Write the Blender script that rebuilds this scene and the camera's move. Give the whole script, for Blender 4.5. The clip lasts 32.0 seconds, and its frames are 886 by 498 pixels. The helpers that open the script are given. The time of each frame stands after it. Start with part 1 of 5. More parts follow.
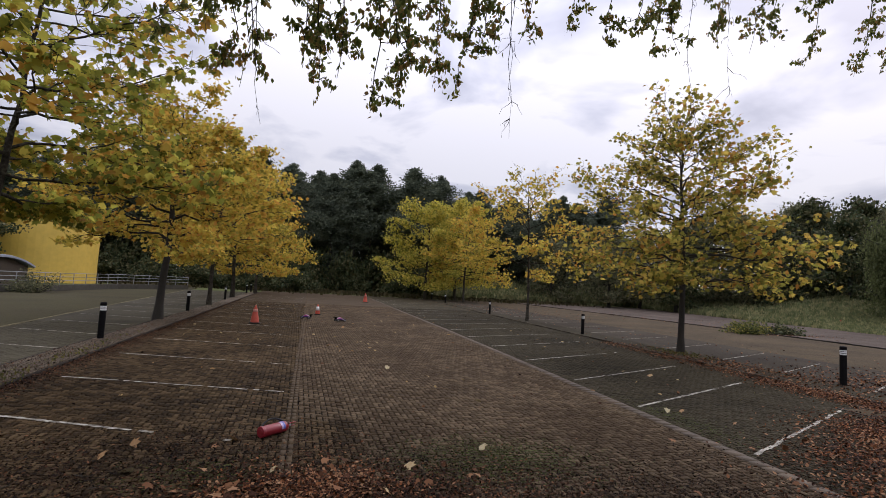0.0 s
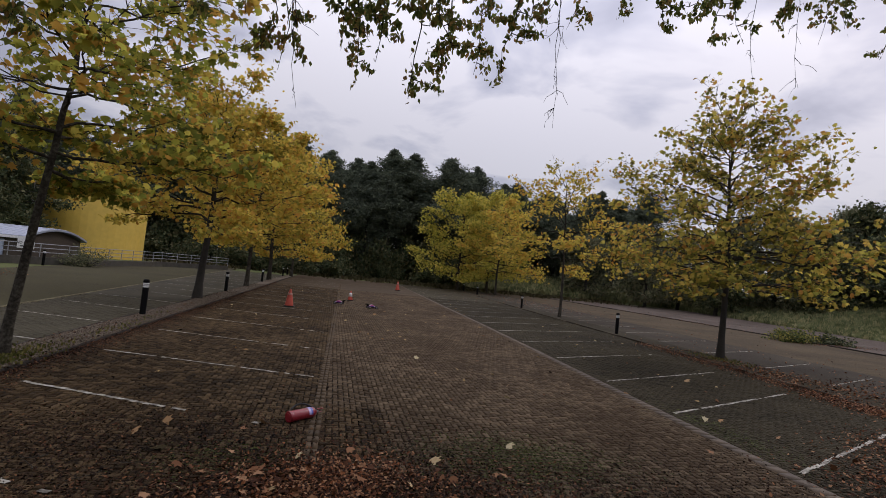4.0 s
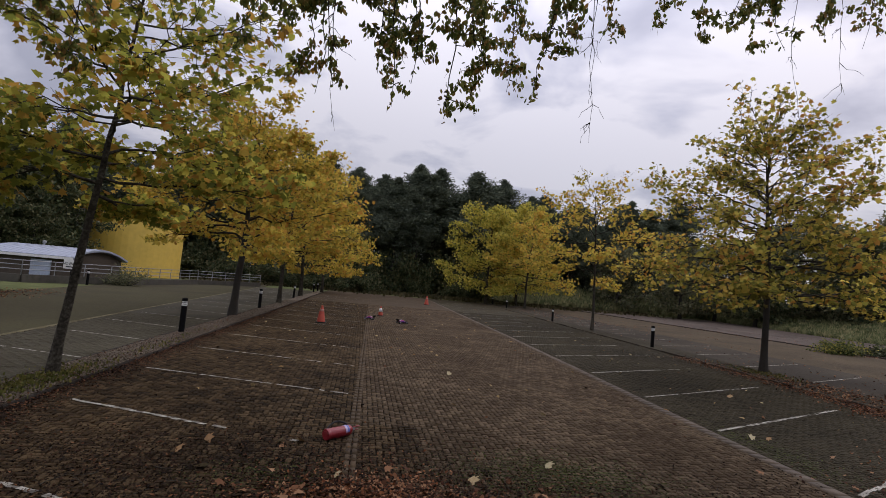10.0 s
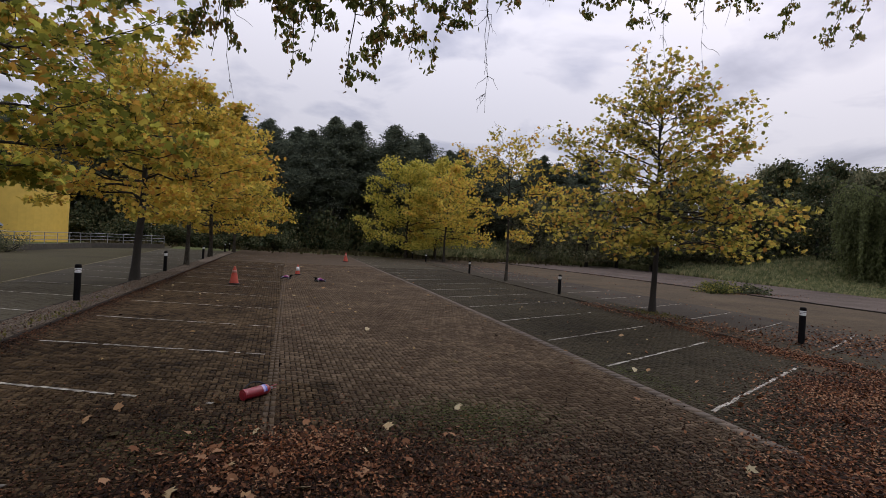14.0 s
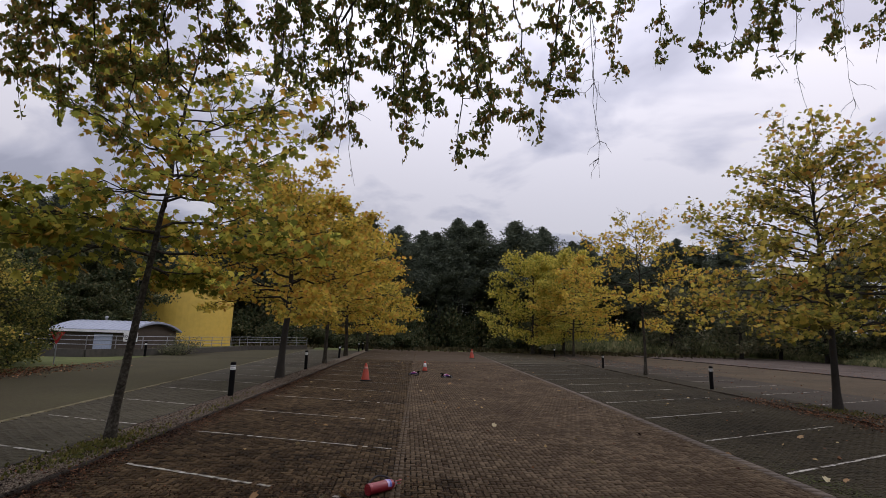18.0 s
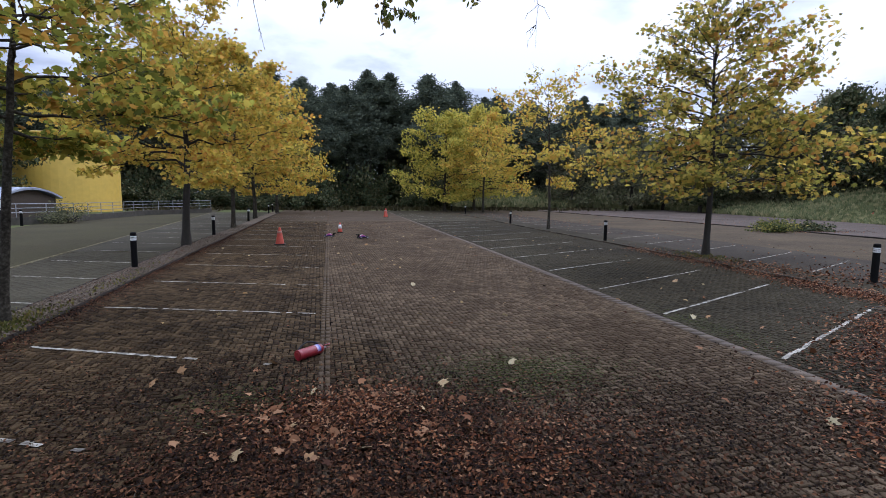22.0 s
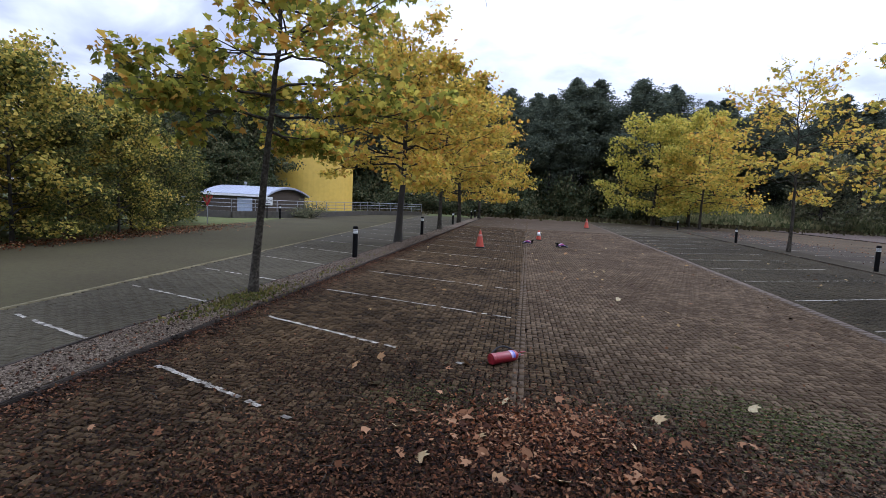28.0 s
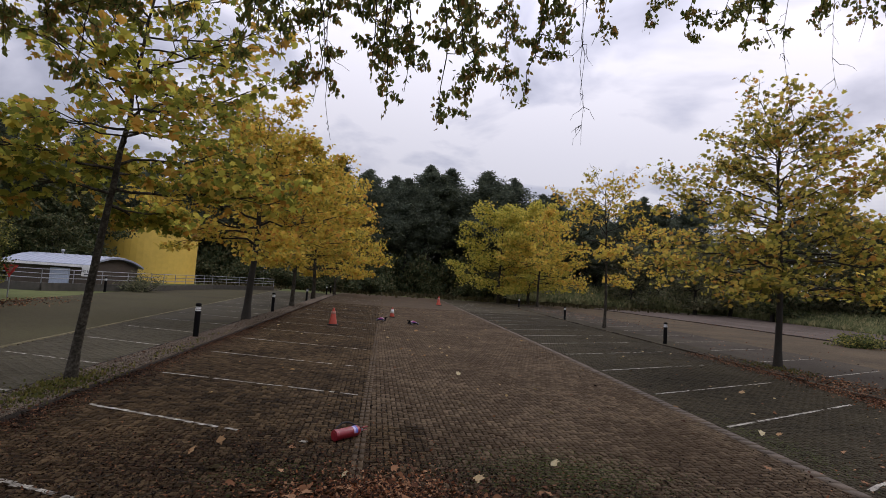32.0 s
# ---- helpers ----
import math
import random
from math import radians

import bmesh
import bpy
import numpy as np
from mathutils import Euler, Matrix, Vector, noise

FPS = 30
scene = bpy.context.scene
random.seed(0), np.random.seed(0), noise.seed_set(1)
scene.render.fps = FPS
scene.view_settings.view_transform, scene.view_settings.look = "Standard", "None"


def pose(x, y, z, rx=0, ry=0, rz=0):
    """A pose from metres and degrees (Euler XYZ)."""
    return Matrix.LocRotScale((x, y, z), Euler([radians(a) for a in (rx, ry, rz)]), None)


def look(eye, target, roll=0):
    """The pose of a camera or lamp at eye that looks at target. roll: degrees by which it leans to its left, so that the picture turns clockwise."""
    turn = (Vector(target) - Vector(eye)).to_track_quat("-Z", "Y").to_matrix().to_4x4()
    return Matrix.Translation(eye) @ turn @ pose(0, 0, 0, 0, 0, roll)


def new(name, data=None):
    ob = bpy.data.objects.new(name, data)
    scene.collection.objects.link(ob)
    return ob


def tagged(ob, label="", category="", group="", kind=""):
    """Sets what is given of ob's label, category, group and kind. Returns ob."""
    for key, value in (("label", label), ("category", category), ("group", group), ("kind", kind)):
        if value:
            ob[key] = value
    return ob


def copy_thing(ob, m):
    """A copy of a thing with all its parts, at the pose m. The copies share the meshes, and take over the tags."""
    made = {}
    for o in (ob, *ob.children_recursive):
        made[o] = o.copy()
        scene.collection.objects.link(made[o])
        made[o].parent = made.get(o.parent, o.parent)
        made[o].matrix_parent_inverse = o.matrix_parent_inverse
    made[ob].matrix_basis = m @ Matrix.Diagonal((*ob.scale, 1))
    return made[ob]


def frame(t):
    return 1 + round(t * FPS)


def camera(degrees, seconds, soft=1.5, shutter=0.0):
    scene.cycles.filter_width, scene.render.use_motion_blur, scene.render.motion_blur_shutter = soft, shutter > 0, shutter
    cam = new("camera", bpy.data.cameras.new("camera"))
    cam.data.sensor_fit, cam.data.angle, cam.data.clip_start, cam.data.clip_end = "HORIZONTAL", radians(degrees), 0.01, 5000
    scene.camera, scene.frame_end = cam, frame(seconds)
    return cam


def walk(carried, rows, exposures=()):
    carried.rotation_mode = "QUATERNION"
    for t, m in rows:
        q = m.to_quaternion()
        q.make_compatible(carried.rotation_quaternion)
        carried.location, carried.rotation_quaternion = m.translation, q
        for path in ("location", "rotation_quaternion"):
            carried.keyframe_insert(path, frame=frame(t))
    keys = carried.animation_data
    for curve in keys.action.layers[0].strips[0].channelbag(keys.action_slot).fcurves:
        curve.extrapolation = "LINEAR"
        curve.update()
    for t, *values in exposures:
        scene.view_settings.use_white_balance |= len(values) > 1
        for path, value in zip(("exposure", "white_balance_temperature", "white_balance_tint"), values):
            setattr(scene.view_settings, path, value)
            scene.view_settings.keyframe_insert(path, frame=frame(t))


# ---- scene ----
cam = camera(83.0, 32.0, soft=0.6)
PATH = [
    (0.0, pose(0.018, -0.155, 1.953, 94.22, -3.29, -16.08)),
    (0.5, pose(-0.040, -0.190, 1.923, 98.85, -5.91, -16.08)),
    (1.0, pose(-0.023, -0.159, 1.929, 97.59, -5.85, -14.26)),
    (1.5, pose(-0.009, -0.129, 1.938, 96.71, -5.47, -14.50)),
    (2.0, pose(-0.014, -0.107, 1.946, 96.10, -5.13, -14.66)),
    (2.5, pose(-0.024, -0.084, 1.954, 95.33, -5.44, -15.07)),
    (3.0, pose(-0.031, -0.067, 1.966, 94.32, -5.79, -16.33)),
    (3.5, pose(-0.014, -0.047, 1.977, 93.32, -5.55, -15.72)),
    (4.0, pose(0.046, -0.018, 1.978, 92.88, -5.83, -12.37)),
    (4.5, pose(0.128, -0.045, 1.993, 92.32, -4.75, -6.94)),
    (6.5, pose(0.039, -0.044, 2.011, 93.61, -4.83, -2.39)),
    (7.0, pose(0.008, -0.018, 2.002, 94.26, -3.05, -5.65)),
    (7.5, pose(-0.010, -0.019, 2.004, 93.80, -3.18, -8.15)),
    (8.0, pose(-0.048, -0.023, 2.005, 93.66, -4.55, -9.57)),
    (8.5, pose(-0.054, -0.036, 2.001, 94.86, -5.02, -10.41)),
    (9.0, pose(-0.025, -0.013, 1.999, 94.38, -4.34, -9.53)),
    (9.5, pose(-0.021, 0.006, 2.001, 94.19, -4.33, -8.93)),
    (10.0, pose(-0.029, -0.002, 2.003, 94.14, -5.03, -9.16)),
    (10.5, pose(-0.017, -0.028, 2.009, 93.26, -3.17, -10.89)),
    (11.0, pose(0.051, -0.060, 2.007, 93.09, -1.59, -12.22)),
    (11.5, pose(0.107, -0.070, 2.017, 91.83, -0.78, -11.99)),
    (12.0, pose(0.093, -0.103, 2.033, 91.90, -0.44, -12.60)),
    (12.5, pose(0.060, -0.137, 2.051, 89.89, -1.37, -13.66)),
    (13.0, pose(0.049, -0.189, 2.060, 88.66, -2.78, -15.99)),
    (13.5, pose(0.027, -0.239, 2.073, 88.93, -3.85, -17.67)),
    (14.0, pose(0.022, -0.268, 2.074, 89.61, -3.46, -18.27)),
    (14.5, pose(0.022, -0.203, 2.062, 89.65, -3.56, -16.66)),
    (15.0, pose(0.020, -0.084, 2.040, 89.53, -3.22, -11.79)),
    (15.5, pose(0.045, -0.067, 2.019, 90.32, -1.92, -5.14)),
    (17.5, pose(0.164, -0.157, 1.927, 100.64, -1.35, -1.28)),
    (18.0, pose(0.119, -0.133, 1.917, 99.92, -1.72, -4.00)),
    (18.5, pose(0.077, -0.102, 1.929, 98.67, -2.14, -5.52)),
    (19.0, pose(0.002, -0.084, 1.946, 97.60, -2.80, -8.04)),
    (19.5, pose(-0.050, -0.041, 1.976, 95.54, -6.17, -8.97)),
    (20.0, pose(-0.034, 0.069, 2.044, 87.70, -6.33, -7.94)),
    (20.5, pose(-0.056, 0.014, 2.081, 83.76, -8.62, -13.00)),
    (21.0, pose(0.004, -0.006, 2.071, 85.98, -3.55, -11.37)),
    (21.5, pose(0.030, 0.029, 2.091, 82.48, 0.99, -12.38)),
    (22.0, pose(-0.005, -0.006, 2.086, 83.92, -0.58, -13.94)),
    (22.5, pose(-0.022, -0.025, 2.072, 85.36, -2.31, -13.26)),
    (23.0, pose(-0.035, -0.034, 2.070, 84.82, -2.55, -12.82)),
    (23.5, pose(-0.003, -0.074, 2.066, 85.73, -3.40, -12.08)),
    (24.0, pose(0.047, -0.103, 2.072, 85.03, -4.03, -11.16)),
    (24.5, pose(0.071, -0.102, 2.061, 85.43, -3.75, -9.73)),
    (26.5, pose(0.113, 0.107, 2.010, 84.13, -3.42, -1.77)),
    (27.0, pose(0.029, 0.366, 1.958, 83.60, -1.98, 4.58)),
    (27.5, pose(-0.037, 0.514, 1.921, 83.62, -1.80, 8.28)),
    (28.0, pose(-0.081, 0.559, 1.912, 84.45, -2.70, 8.47)),
    (28.5, pose(-0.133, 0.541, 1.911, 87.81, -5.15, 7.43)),
    (29.0, pose(-0.165, 0.477, 1.912, 90.76, -6.85, 5.12)),
    (29.5, pose(-0.168, 0.470, 1.912, 91.68, -7.75, 5.15)),
    (30.0, pose(-0.143, 0.409, 1.927, 91.93, -7.69, 4.03)),
    (30.5, pose(-0.095, 0.292, 1.951, 92.33, -6.83, 2.32)),
    (31.0, pose(0.007, 0.082, 1.979, 94.41, -4.00, -1.39)),
    (31.5, pose(0.108, -0.029, 2.012, 92.57, -1.77, -6.16)),
    (32.0, pose(0.074, -0.106, 2.031, 94.03, -3.91, -7.70)),
]
EXPOSURES = [(0.0, 0.03, 6500, 17), (1.0, -0.3, 6500, 18), (4.0, -0.32, 6500, 18), (8.0, -0.27, 6500, 18), (12.0, -0.3, 6500, 18), (15.0, -0.2, 6500, 18), (18.0, -0.32, 6500, 18), (19.4, -0.2, 6500, 18), (20.2, 0.02, 6300, 17),
             (21.0, 0.14, 5950, 16), (22.0, 0.4, 5600, 15), (24.0, 0.44, 5550, 15), (28.0, 0.5, 5600, 16), (29.0, 0.24, 6250, 16), (32.0, -0.15, 6500, 18)]
walk(cam, PATH, EXPOSURES)

# ---- world and light ----
world = bpy.data.worlds.new("overcast")
scene.world = world
world.use_nodes = True
wn, wl = world.node_tree.nodes, world.node_tree.links
wn.clear()
SUN_EL, SUN_AZ = 38.0, 60.0


def wnode(kind, **kw):
    n = wn.new(kind)
    for k, v in kw.items():
        n.inputs[k].default_value = v
    return n


w_out = wn.new("ShaderNodeOutputWorld")
sky = wn.new("ShaderNodeTexSky")
sky.sky_type, sky.sun_disc = "NISHITA", False
sky.sun_elevation, sky.sun_rotation = radians(SUN_EL), radians(SUN_AZ)
bg_sky = wnode("ShaderNodeBackground", Strength=0.02)
wl.new(sky.outputs[0], bg_sky.inputs[0])
co = wn.new("ShaderNodeTexCoord")
sep = wn.new("ShaderNodeSeparateXYZ")
wl.new(co.outputs["Generated"], sep.inputs[0])
zz = wn.new("ShaderNodeMath"); zz.operation = "ADD"; zz.inputs[1].default_value = 0.22
wl.new(sep.outputs[2], zz.inputs[0])
zm = wn.new("ShaderNodeMath"); zm.operation = "MAXIMUM"; zm.inputs[1].default_value = 0.1
wl.new(zz.outputs[0], zm.inputs[0])
flat = wn.new("ShaderNodeVectorMath"); flat.operation = "DIVIDE"
cz = wn.new("ShaderNodeCombineXYZ")
for i in range(3):
    wl.new(zm.outputs[0], cz.inputs[i])
wl.new(co.outputs["Generated"], flat.inputs[0]); wl.new(cz.outputs[0], flat.inputs[1])
cl1 = wnode("ShaderNodeTexNoise", Scale=2.1, Detail=5.0, Roughness=0.5, Distortion=0.35)
cl2 = wnode("ShaderNodeTexNoise", Scale=0.55, Detail=2.0)
wl.new(flat.outputs[0], cl1.inputs["Vector"]); wl.new(flat.outputs[0], cl2.inputs["Vector"])
cmix = wn.new("ShaderNodeMath"); cmix.operation = "MULTIPLY_ADD"; cmix.inputs[1].default_value = 0.4
wl.new(cl2.outputs[0], cmix.inputs[0]); 
half = wn.new("ShaderNodeMath"); half.operation = "MULTIPLY"; half.inputs[1].default_value = 0.95
wl.new(cl1.outputs[0], half.inputs[0]); wl.new(half.outputs[0], cmix.inputs[2])
cr = wn.new("ShaderNodeValToRGB")
cr.color_ramp.elements[0].position, cr.color_ramp.elements[0].color = 0.575, (0.55, 0.575, 0.68, 1)
cr.color_ramp.elements[1].position, cr.color_ramp.elements[1].color = 0.755, (1.0, 1.01, 1.07, 1)
e = cr.color_ramp.elements.new(0.655); e.color = (0.72, 0.745, 0.85, 1)
wl.new(cmix.outputs[0], cr.inputs[0])
bg_cloud = wnode("ShaderNodeBackground", Strength=0.85)
# an overcast sky grows brighter towards the zenith
zen = wn.new("ShaderNodeMath"); zen.operation = "MULTIPLY_ADD"; zen.use_clamp = False
zen.inputs[1].default_value, zen.inputs[2].default_value = 2.15, 0.53
zpos = wn.new("ShaderNodeMath"); zpos.operation = "MAXIMUM"; zpos.inputs[1].default_value = 0.0
wl.new(sep.outputs[2], zpos.inputs[0])
zsq = wn.new("ShaderNodeMath"); zsq.operation = "POWER"; zsq.inputs[1].default_value = 1.8
wl.new(zpos.outputs[0], zsq.inputs[0]); wl.new(zsq.outputs[0], zen.inputs[0]); wl.new(zen.outputs[0], bg_cloud.inputs["Strength"])
wl.new(cr.outputs[0], bg_cloud.inputs[0])
wadd = wn.new("ShaderNodeAddShader")
wl.new(bg_sky.outputs[0], wadd.inputs[0]); wl.new(bg_cloud.outputs[0], wadd.inputs[1])
wl.new(wadd.outputs[0], w_out.inputs[0])

sun = new("sun", bpy.data.lights.new("sun", "SUN"))
sun.data.energy, sun.data.angle, sun.data.color = 0.8, radians(25), (1.0, 0.96, 0.9)
sun.matrix_world = look((30 * math.sin(radians(SUN_AZ)), 30 * math.cos(radians(SUN_AZ)), 24), (0, 0, 0))

# ---- materials ----


def material(name, ramp, rough=0.8, metal=0.0, scale=8.0, detail=6.0, bump=0.3, fine=60.0, island="", spread=0.25,
             big=0.6, big_scale=0.35, translucent=0.0, spec=0.5):
    """Noise at two scales over a colour ramp, a fine bump, and a random tone for each island or object."""
    m = bpy.data.materials.new(name)
    m.use_nodes = True
    n, l = m.node_tree.nodes, m.node_tree.links
    n.clear()
    out = n.new("ShaderNodeOutputMaterial")
    b = n.new("ShaderNodeBsdfPrincipled")
    tc = n.new("ShaderNodeTexCoord")
    geo = n.new("ShaderNodeNewGeometry")
    a1 = n.new("ShaderNodeTexNoise")
    a1.inputs["Scale"].default_value, a1.inputs["Detail"].default_value = scale, detail
    a2 = n.new("ShaderNodeTexNoise")
    a2.inputs["Scale"].default_value, a2.inputs["Detail"].default_value = big_scale, 3.0
    src = geo.outputs["Position"]
    l.new(src, a1.inputs["Vector"]); l.new(src, a2.inputs["Vector"])
    mix = n.new("ShaderNodeMix"); mix.data_type = "FLOAT"
    mix.inputs[0].default_value = big
    l.new(a1.outputs[0], mix.inputs[2]); l.new(a2.outputs[0], mix.inputs[3])
    fac = mix.outputs[0]
    if island:
        if island == "object":
            rnd = n.new("ShaderNodeObjectInfo").outputs["Random"]
        else:
            rnd = geo.outputs["Random Per Island"]
        ma = n.new("ShaderNodeMath"); ma.operation = "MULTIPLY_ADD"
        l.new(rnd, ma.inputs[0]); ma.inputs[1].default_value = spread
        l.new(fac, ma.inputs[2])
        sub = n.new("ShaderNodeMath"); sub.operation = "SUBTRACT"; sub.inputs[1].default_value = spread / 2
        l.new(ma.outputs[0], sub.inputs[0])
        fac = sub.outputs[0]
    r = n.new("ShaderNodeValToRGB")
    els = r.color_ramp.elements
    while len(els) < len(ramp):
        els.new(0.5)
    for el, (p, c) in zip(els, ramp):
        el.position, el.color = p, (*c, 1)
    l.new(fac, r.inputs[0])
    l.new(r.outputs[0], b.inputs["Base Color"])
    b.inputs["Roughness"].default_value, b.inputs["Metallic"].default_value = rough, metal
    b.inputs["Specular IOR Level"].default_value = spec
    if bump:
        f = n.new("ShaderNodeTexNoise")
        f.inputs["Scale"].default_value, f.inputs["Detail"].default_value = fine, 4.0
        l.new(src, f.inputs["Vector"])
        bu = n.new("ShaderNodeBump")
        bu.inputs["Strength"].default_value, bu.inputs["Distance"].default_value = bump, 0.01
        l.new(f.outputs[0], bu.inputs["Height"]); l.new(bu.outputs[0], b.inputs["Normal"])
    if translucent:
        tr = n.new("ShaderNodeBsdfTranslucent")
        l.new(r.outputs[0], tr.inputs[0])
        ms = n.new("ShaderNodeMixShader"); ms.inputs[0].default_value = translucent
        l.new(b.outputs[0], ms.inputs[1]); l.new(tr.outputs[0], ms.inputs[2])
        l.new(ms.outputs[0], out.inputs[0])
    else:
        l.new(b.outputs[0], out.inputs[0])
    return m


BLOCK = [(0.3, (0.0150, 0.0094, 0.0043)), (0.5, (0.0442, 0.0289, 0.0139)), (0.7, (0.0872, 0.0586, 0.0293))]
MOSSY = [(0.3, (0.0139, 0.0112, 0.0060)), (0.5, (0.0318, 0.0260, 0.0146)), (0.7, (0.0558, 0.0461, 0.0269))]
GREYISH = [(0.3, (0.0290, 0.0252, 0.0155)), (0.5, (0.0545, 0.0482, 0.0311)), (0.7, (0.0820, 0.0738, 0.0491))]
M_block = material("block_paving", BLOCK, 0.8, spec=0.07, island="island", spread=0.32, scale=26, big=0.5, big_scale=0.55, bump=0.6, fine=160)
M_block_one = material("block_paving_single", BLOCK, 0.8, spec=0.07, island="object", spread=0.32, scale=26, big=0.5, big_scale=0.55, bump=0.6, fine=160)
M_block_pale = material("pale_mossy_paving", GREYISH, 0.75, spec=0.06, island="island", spread=0.1, scale=22, big=0.6, big_scale=0.3, bump=0.5, fine=160)
AISLE = [(0.3, (0.0396, 0.0252, 0.0131)), (0.5, (0.0628, 0.0435, 0.0247)), (0.7, (0.1159, 0.0834, 0.0503))]
M_block_aisle = material("worn_block_paving", AISLE, 0.8, spec=0.07, island="island", spread=0.3, scale=26, big=0.5, big_scale=0.55, bump=0.6, fine=160)
M_block_moss = material("mossy_block_paving", MOSSY, 0.8, spec=0.07, island="island", spread=0.18, scale=22, big=0.55, big_scale=0.3, bump=0.5, fine=160)
M_joint = material("joint_sand_and_moss", [(0.35, (0.0068, 0.0055, 0.0035)), (0.55, (0.0102, 0.0089, 0.0049)), (0.7, (0.0153, 0.0162, 0.0069))], 0.95, spec=0.1, scale=5, big=0.7, big_scale=0.5)
M_channel_l = material("dark_channel_block", [(0.3, (0.0363, 0.0243, 0.0123)), (0.7, (0.0902, 0.0608, 0.0318))], 0.85, spec=0.2, island="island", spread=0.2, scale=10, bump=0.4, fine=120)
M_channel = material("channel_block", [(0.3, (0.0324, 0.0216, 0.0121)), (0.7, (0.0990, 0.0688, 0.0400))], 0.8, island="island", spread=0.2, scale=10, bump=0.4, fine=120)
M_edging = material("pale_edging_block", [(0.3, (0.09, 0.078, 0.042)), (0.7, (0.2, 0.175, 0.1))], 0.9, island="island", spread=0.3, scale=10, spec=0.15)
M_kerb = material("kerb_concrete", [(0.3, (0.0144, 0.0114, 0.0084)), (0.7, (0.0450, 0.0372, 0.0288))], 0.9, spec=0.2, island="object", spread=0.25, scale=9, bump=0.5, fine=90)
M_paint = material("road_paint", [(0.32, (0.0600, 0.0504, 0.0361)), (0.5, (0.2200, 0.2037, 0.1634)), (0.68, (0.3800, 0.3589, 0.2967))], 0.7, island="island", spread=0.3, scale=22, big=0.35, bump=0.3, fine=200)
M_kerb_pale = material("brown_kerb_concrete", [(0.3, (0.034, 0.027, 0.018)), (0.7, (0.115, 0.094, 0.066))], 0.9, spec=0.15, island="object", spread=0.3, scale=9, bump=0.5, fine=90)
M_gravel = material("gravel", [(0.25, (0.04, 0.03, 0.02)), (0.5, (0.108, 0.085, 0.06)), (0.75, (0.215, 0.178, 0.132))], 0.9, spec=0.2, island="island", spread=0.5, scale=20, big=0.3)
M_gravel_bed = material("gravel_bed", [(0.32, (0.0422, 0.0314, 0.0210)), (0.5, (0.1012, 0.0772, 0.0542)), (0.68, (0.1760, 0.1409, 0.1028))], 0.9, spec=0.2, scale=55, detail=3.0, big=0.3, big_scale=0.5, bump=0.9, fine=60)
M_soil = material("soil", [(0.3, (0.016, 0.0125, 0.008)), (0.5, (0.03, 0.025, 0.014)), (0.7, (0.055, 0.046, 0.025))], 0.95, scale=14, big=0.45, big_scale=0.8, spec=0.1)
M_asphalt = material("mossy_asphalt", [(0.34, (0.037, 0.0305, 0.0165)), (0.5, (0.051, 0.0445, 0.0225)), (0.66, (0.062, 0.058, 0.0265))], 0.95, spec=0.12, scale=9, big=0.55, big_scale=0.22, bump=0.4, fine=150)
M_hard = material("purple_grey_hardstanding", [(0.34, (0.0425, 0.0315, 0.0236)), (0.5, (0.0688, 0.0521, 0.0405)), (0.66, (0.1000, 0.0776, 0.0607))], 0.95, spec=0.15, scale=2, big=0.6, big_scale=0.3, bump=0.4, fine=120)
M_asphalt_r = material("grey_asphalt", [(0.34, (0.0366, 0.0256, 0.0125)), (0.5, (0.0549, 0.0388, 0.0199)), (0.66, (0.0793, 0.0578, 0.0301))], 0.95, spec=0.15, scale=3, big=0.6, big_scale=0.3, bump=0.4, fine=150)
M_ground = material("rough_grass_ground", [(0.32, (0.0504, 0.0462, 0.0218)), (0.5, (0.0756, 0.0888, 0.0302)), (0.68, (0.1176, 0.1201, 0.0470))], 0.95, spec=0.1, scale=1.2, big=0.6, big_scale=0.08, bump=0.6, fine=30)
M_bark = material("bark", [(0.34, (0.012, 0.0095, 0.007)), (0.5, (0.036, 0.031, 0.023)), (0.66, (0.088, 0.079, 0.06))], 0.9, spec=0.15, scale=22, big=0.35, big_scale=4, bump=1.0, fine=38)
M_bark_dark = material("dark_bark", [(0.3, (0.0112, 0.0092, 0.0064)), (0.7, (0.0337, 0.0272, 0.0197))], 0.9, scale=12, bump=0.8, fine=40)


def leaf_mat(name, cols, tl=0.5, spread=0.75, rough=0.6):
    k = len(cols)
    ramp = [(0.14 + 0.72 * i / (k - 1), c) for i, c in enumerate(cols)]
    return material(name, ramp, rough, island="island", spread=spread, scale=3.0, big=0.75, big_scale=0.55, bump=0.0, translucent=tl, spec=0.1)


M_leaf_green = leaf_mat("maple_leaf_green_yellow", [(0.138, 0.155, 0.029), (0.232, 0.245, 0.043), (0.361, 0.353, 0.058), (0.482, 0.413, 0.072), (0.430, 0.241, 0.045)], tl=0.7, spread=0.95)
M_leaf_gold = leaf_mat("maple_leaf_gold", [(0.2369, 0.2127, 0.0414), (0.4255, 0.3565, 0.0633), (0.5830, 0.4496, 0.0794), (0.6325, 0.4451, 0.0794), (0.4945, 0.2622, 0.0540)], tl=0.62)
M_leaf_mixed = leaf_mat("maple_leaf_mixed", [(0.1320, 0.1045, 0.0286), (0.1870, 0.1870, 0.0396), (0.3124, 0.2882, 0.0572), (0.4730, 0.4015, 0.0836), (0.5676, 0.4158, 0.0836), (0.4356, 0.2222, 0.0528)], tl=0.68, spread=0.72)
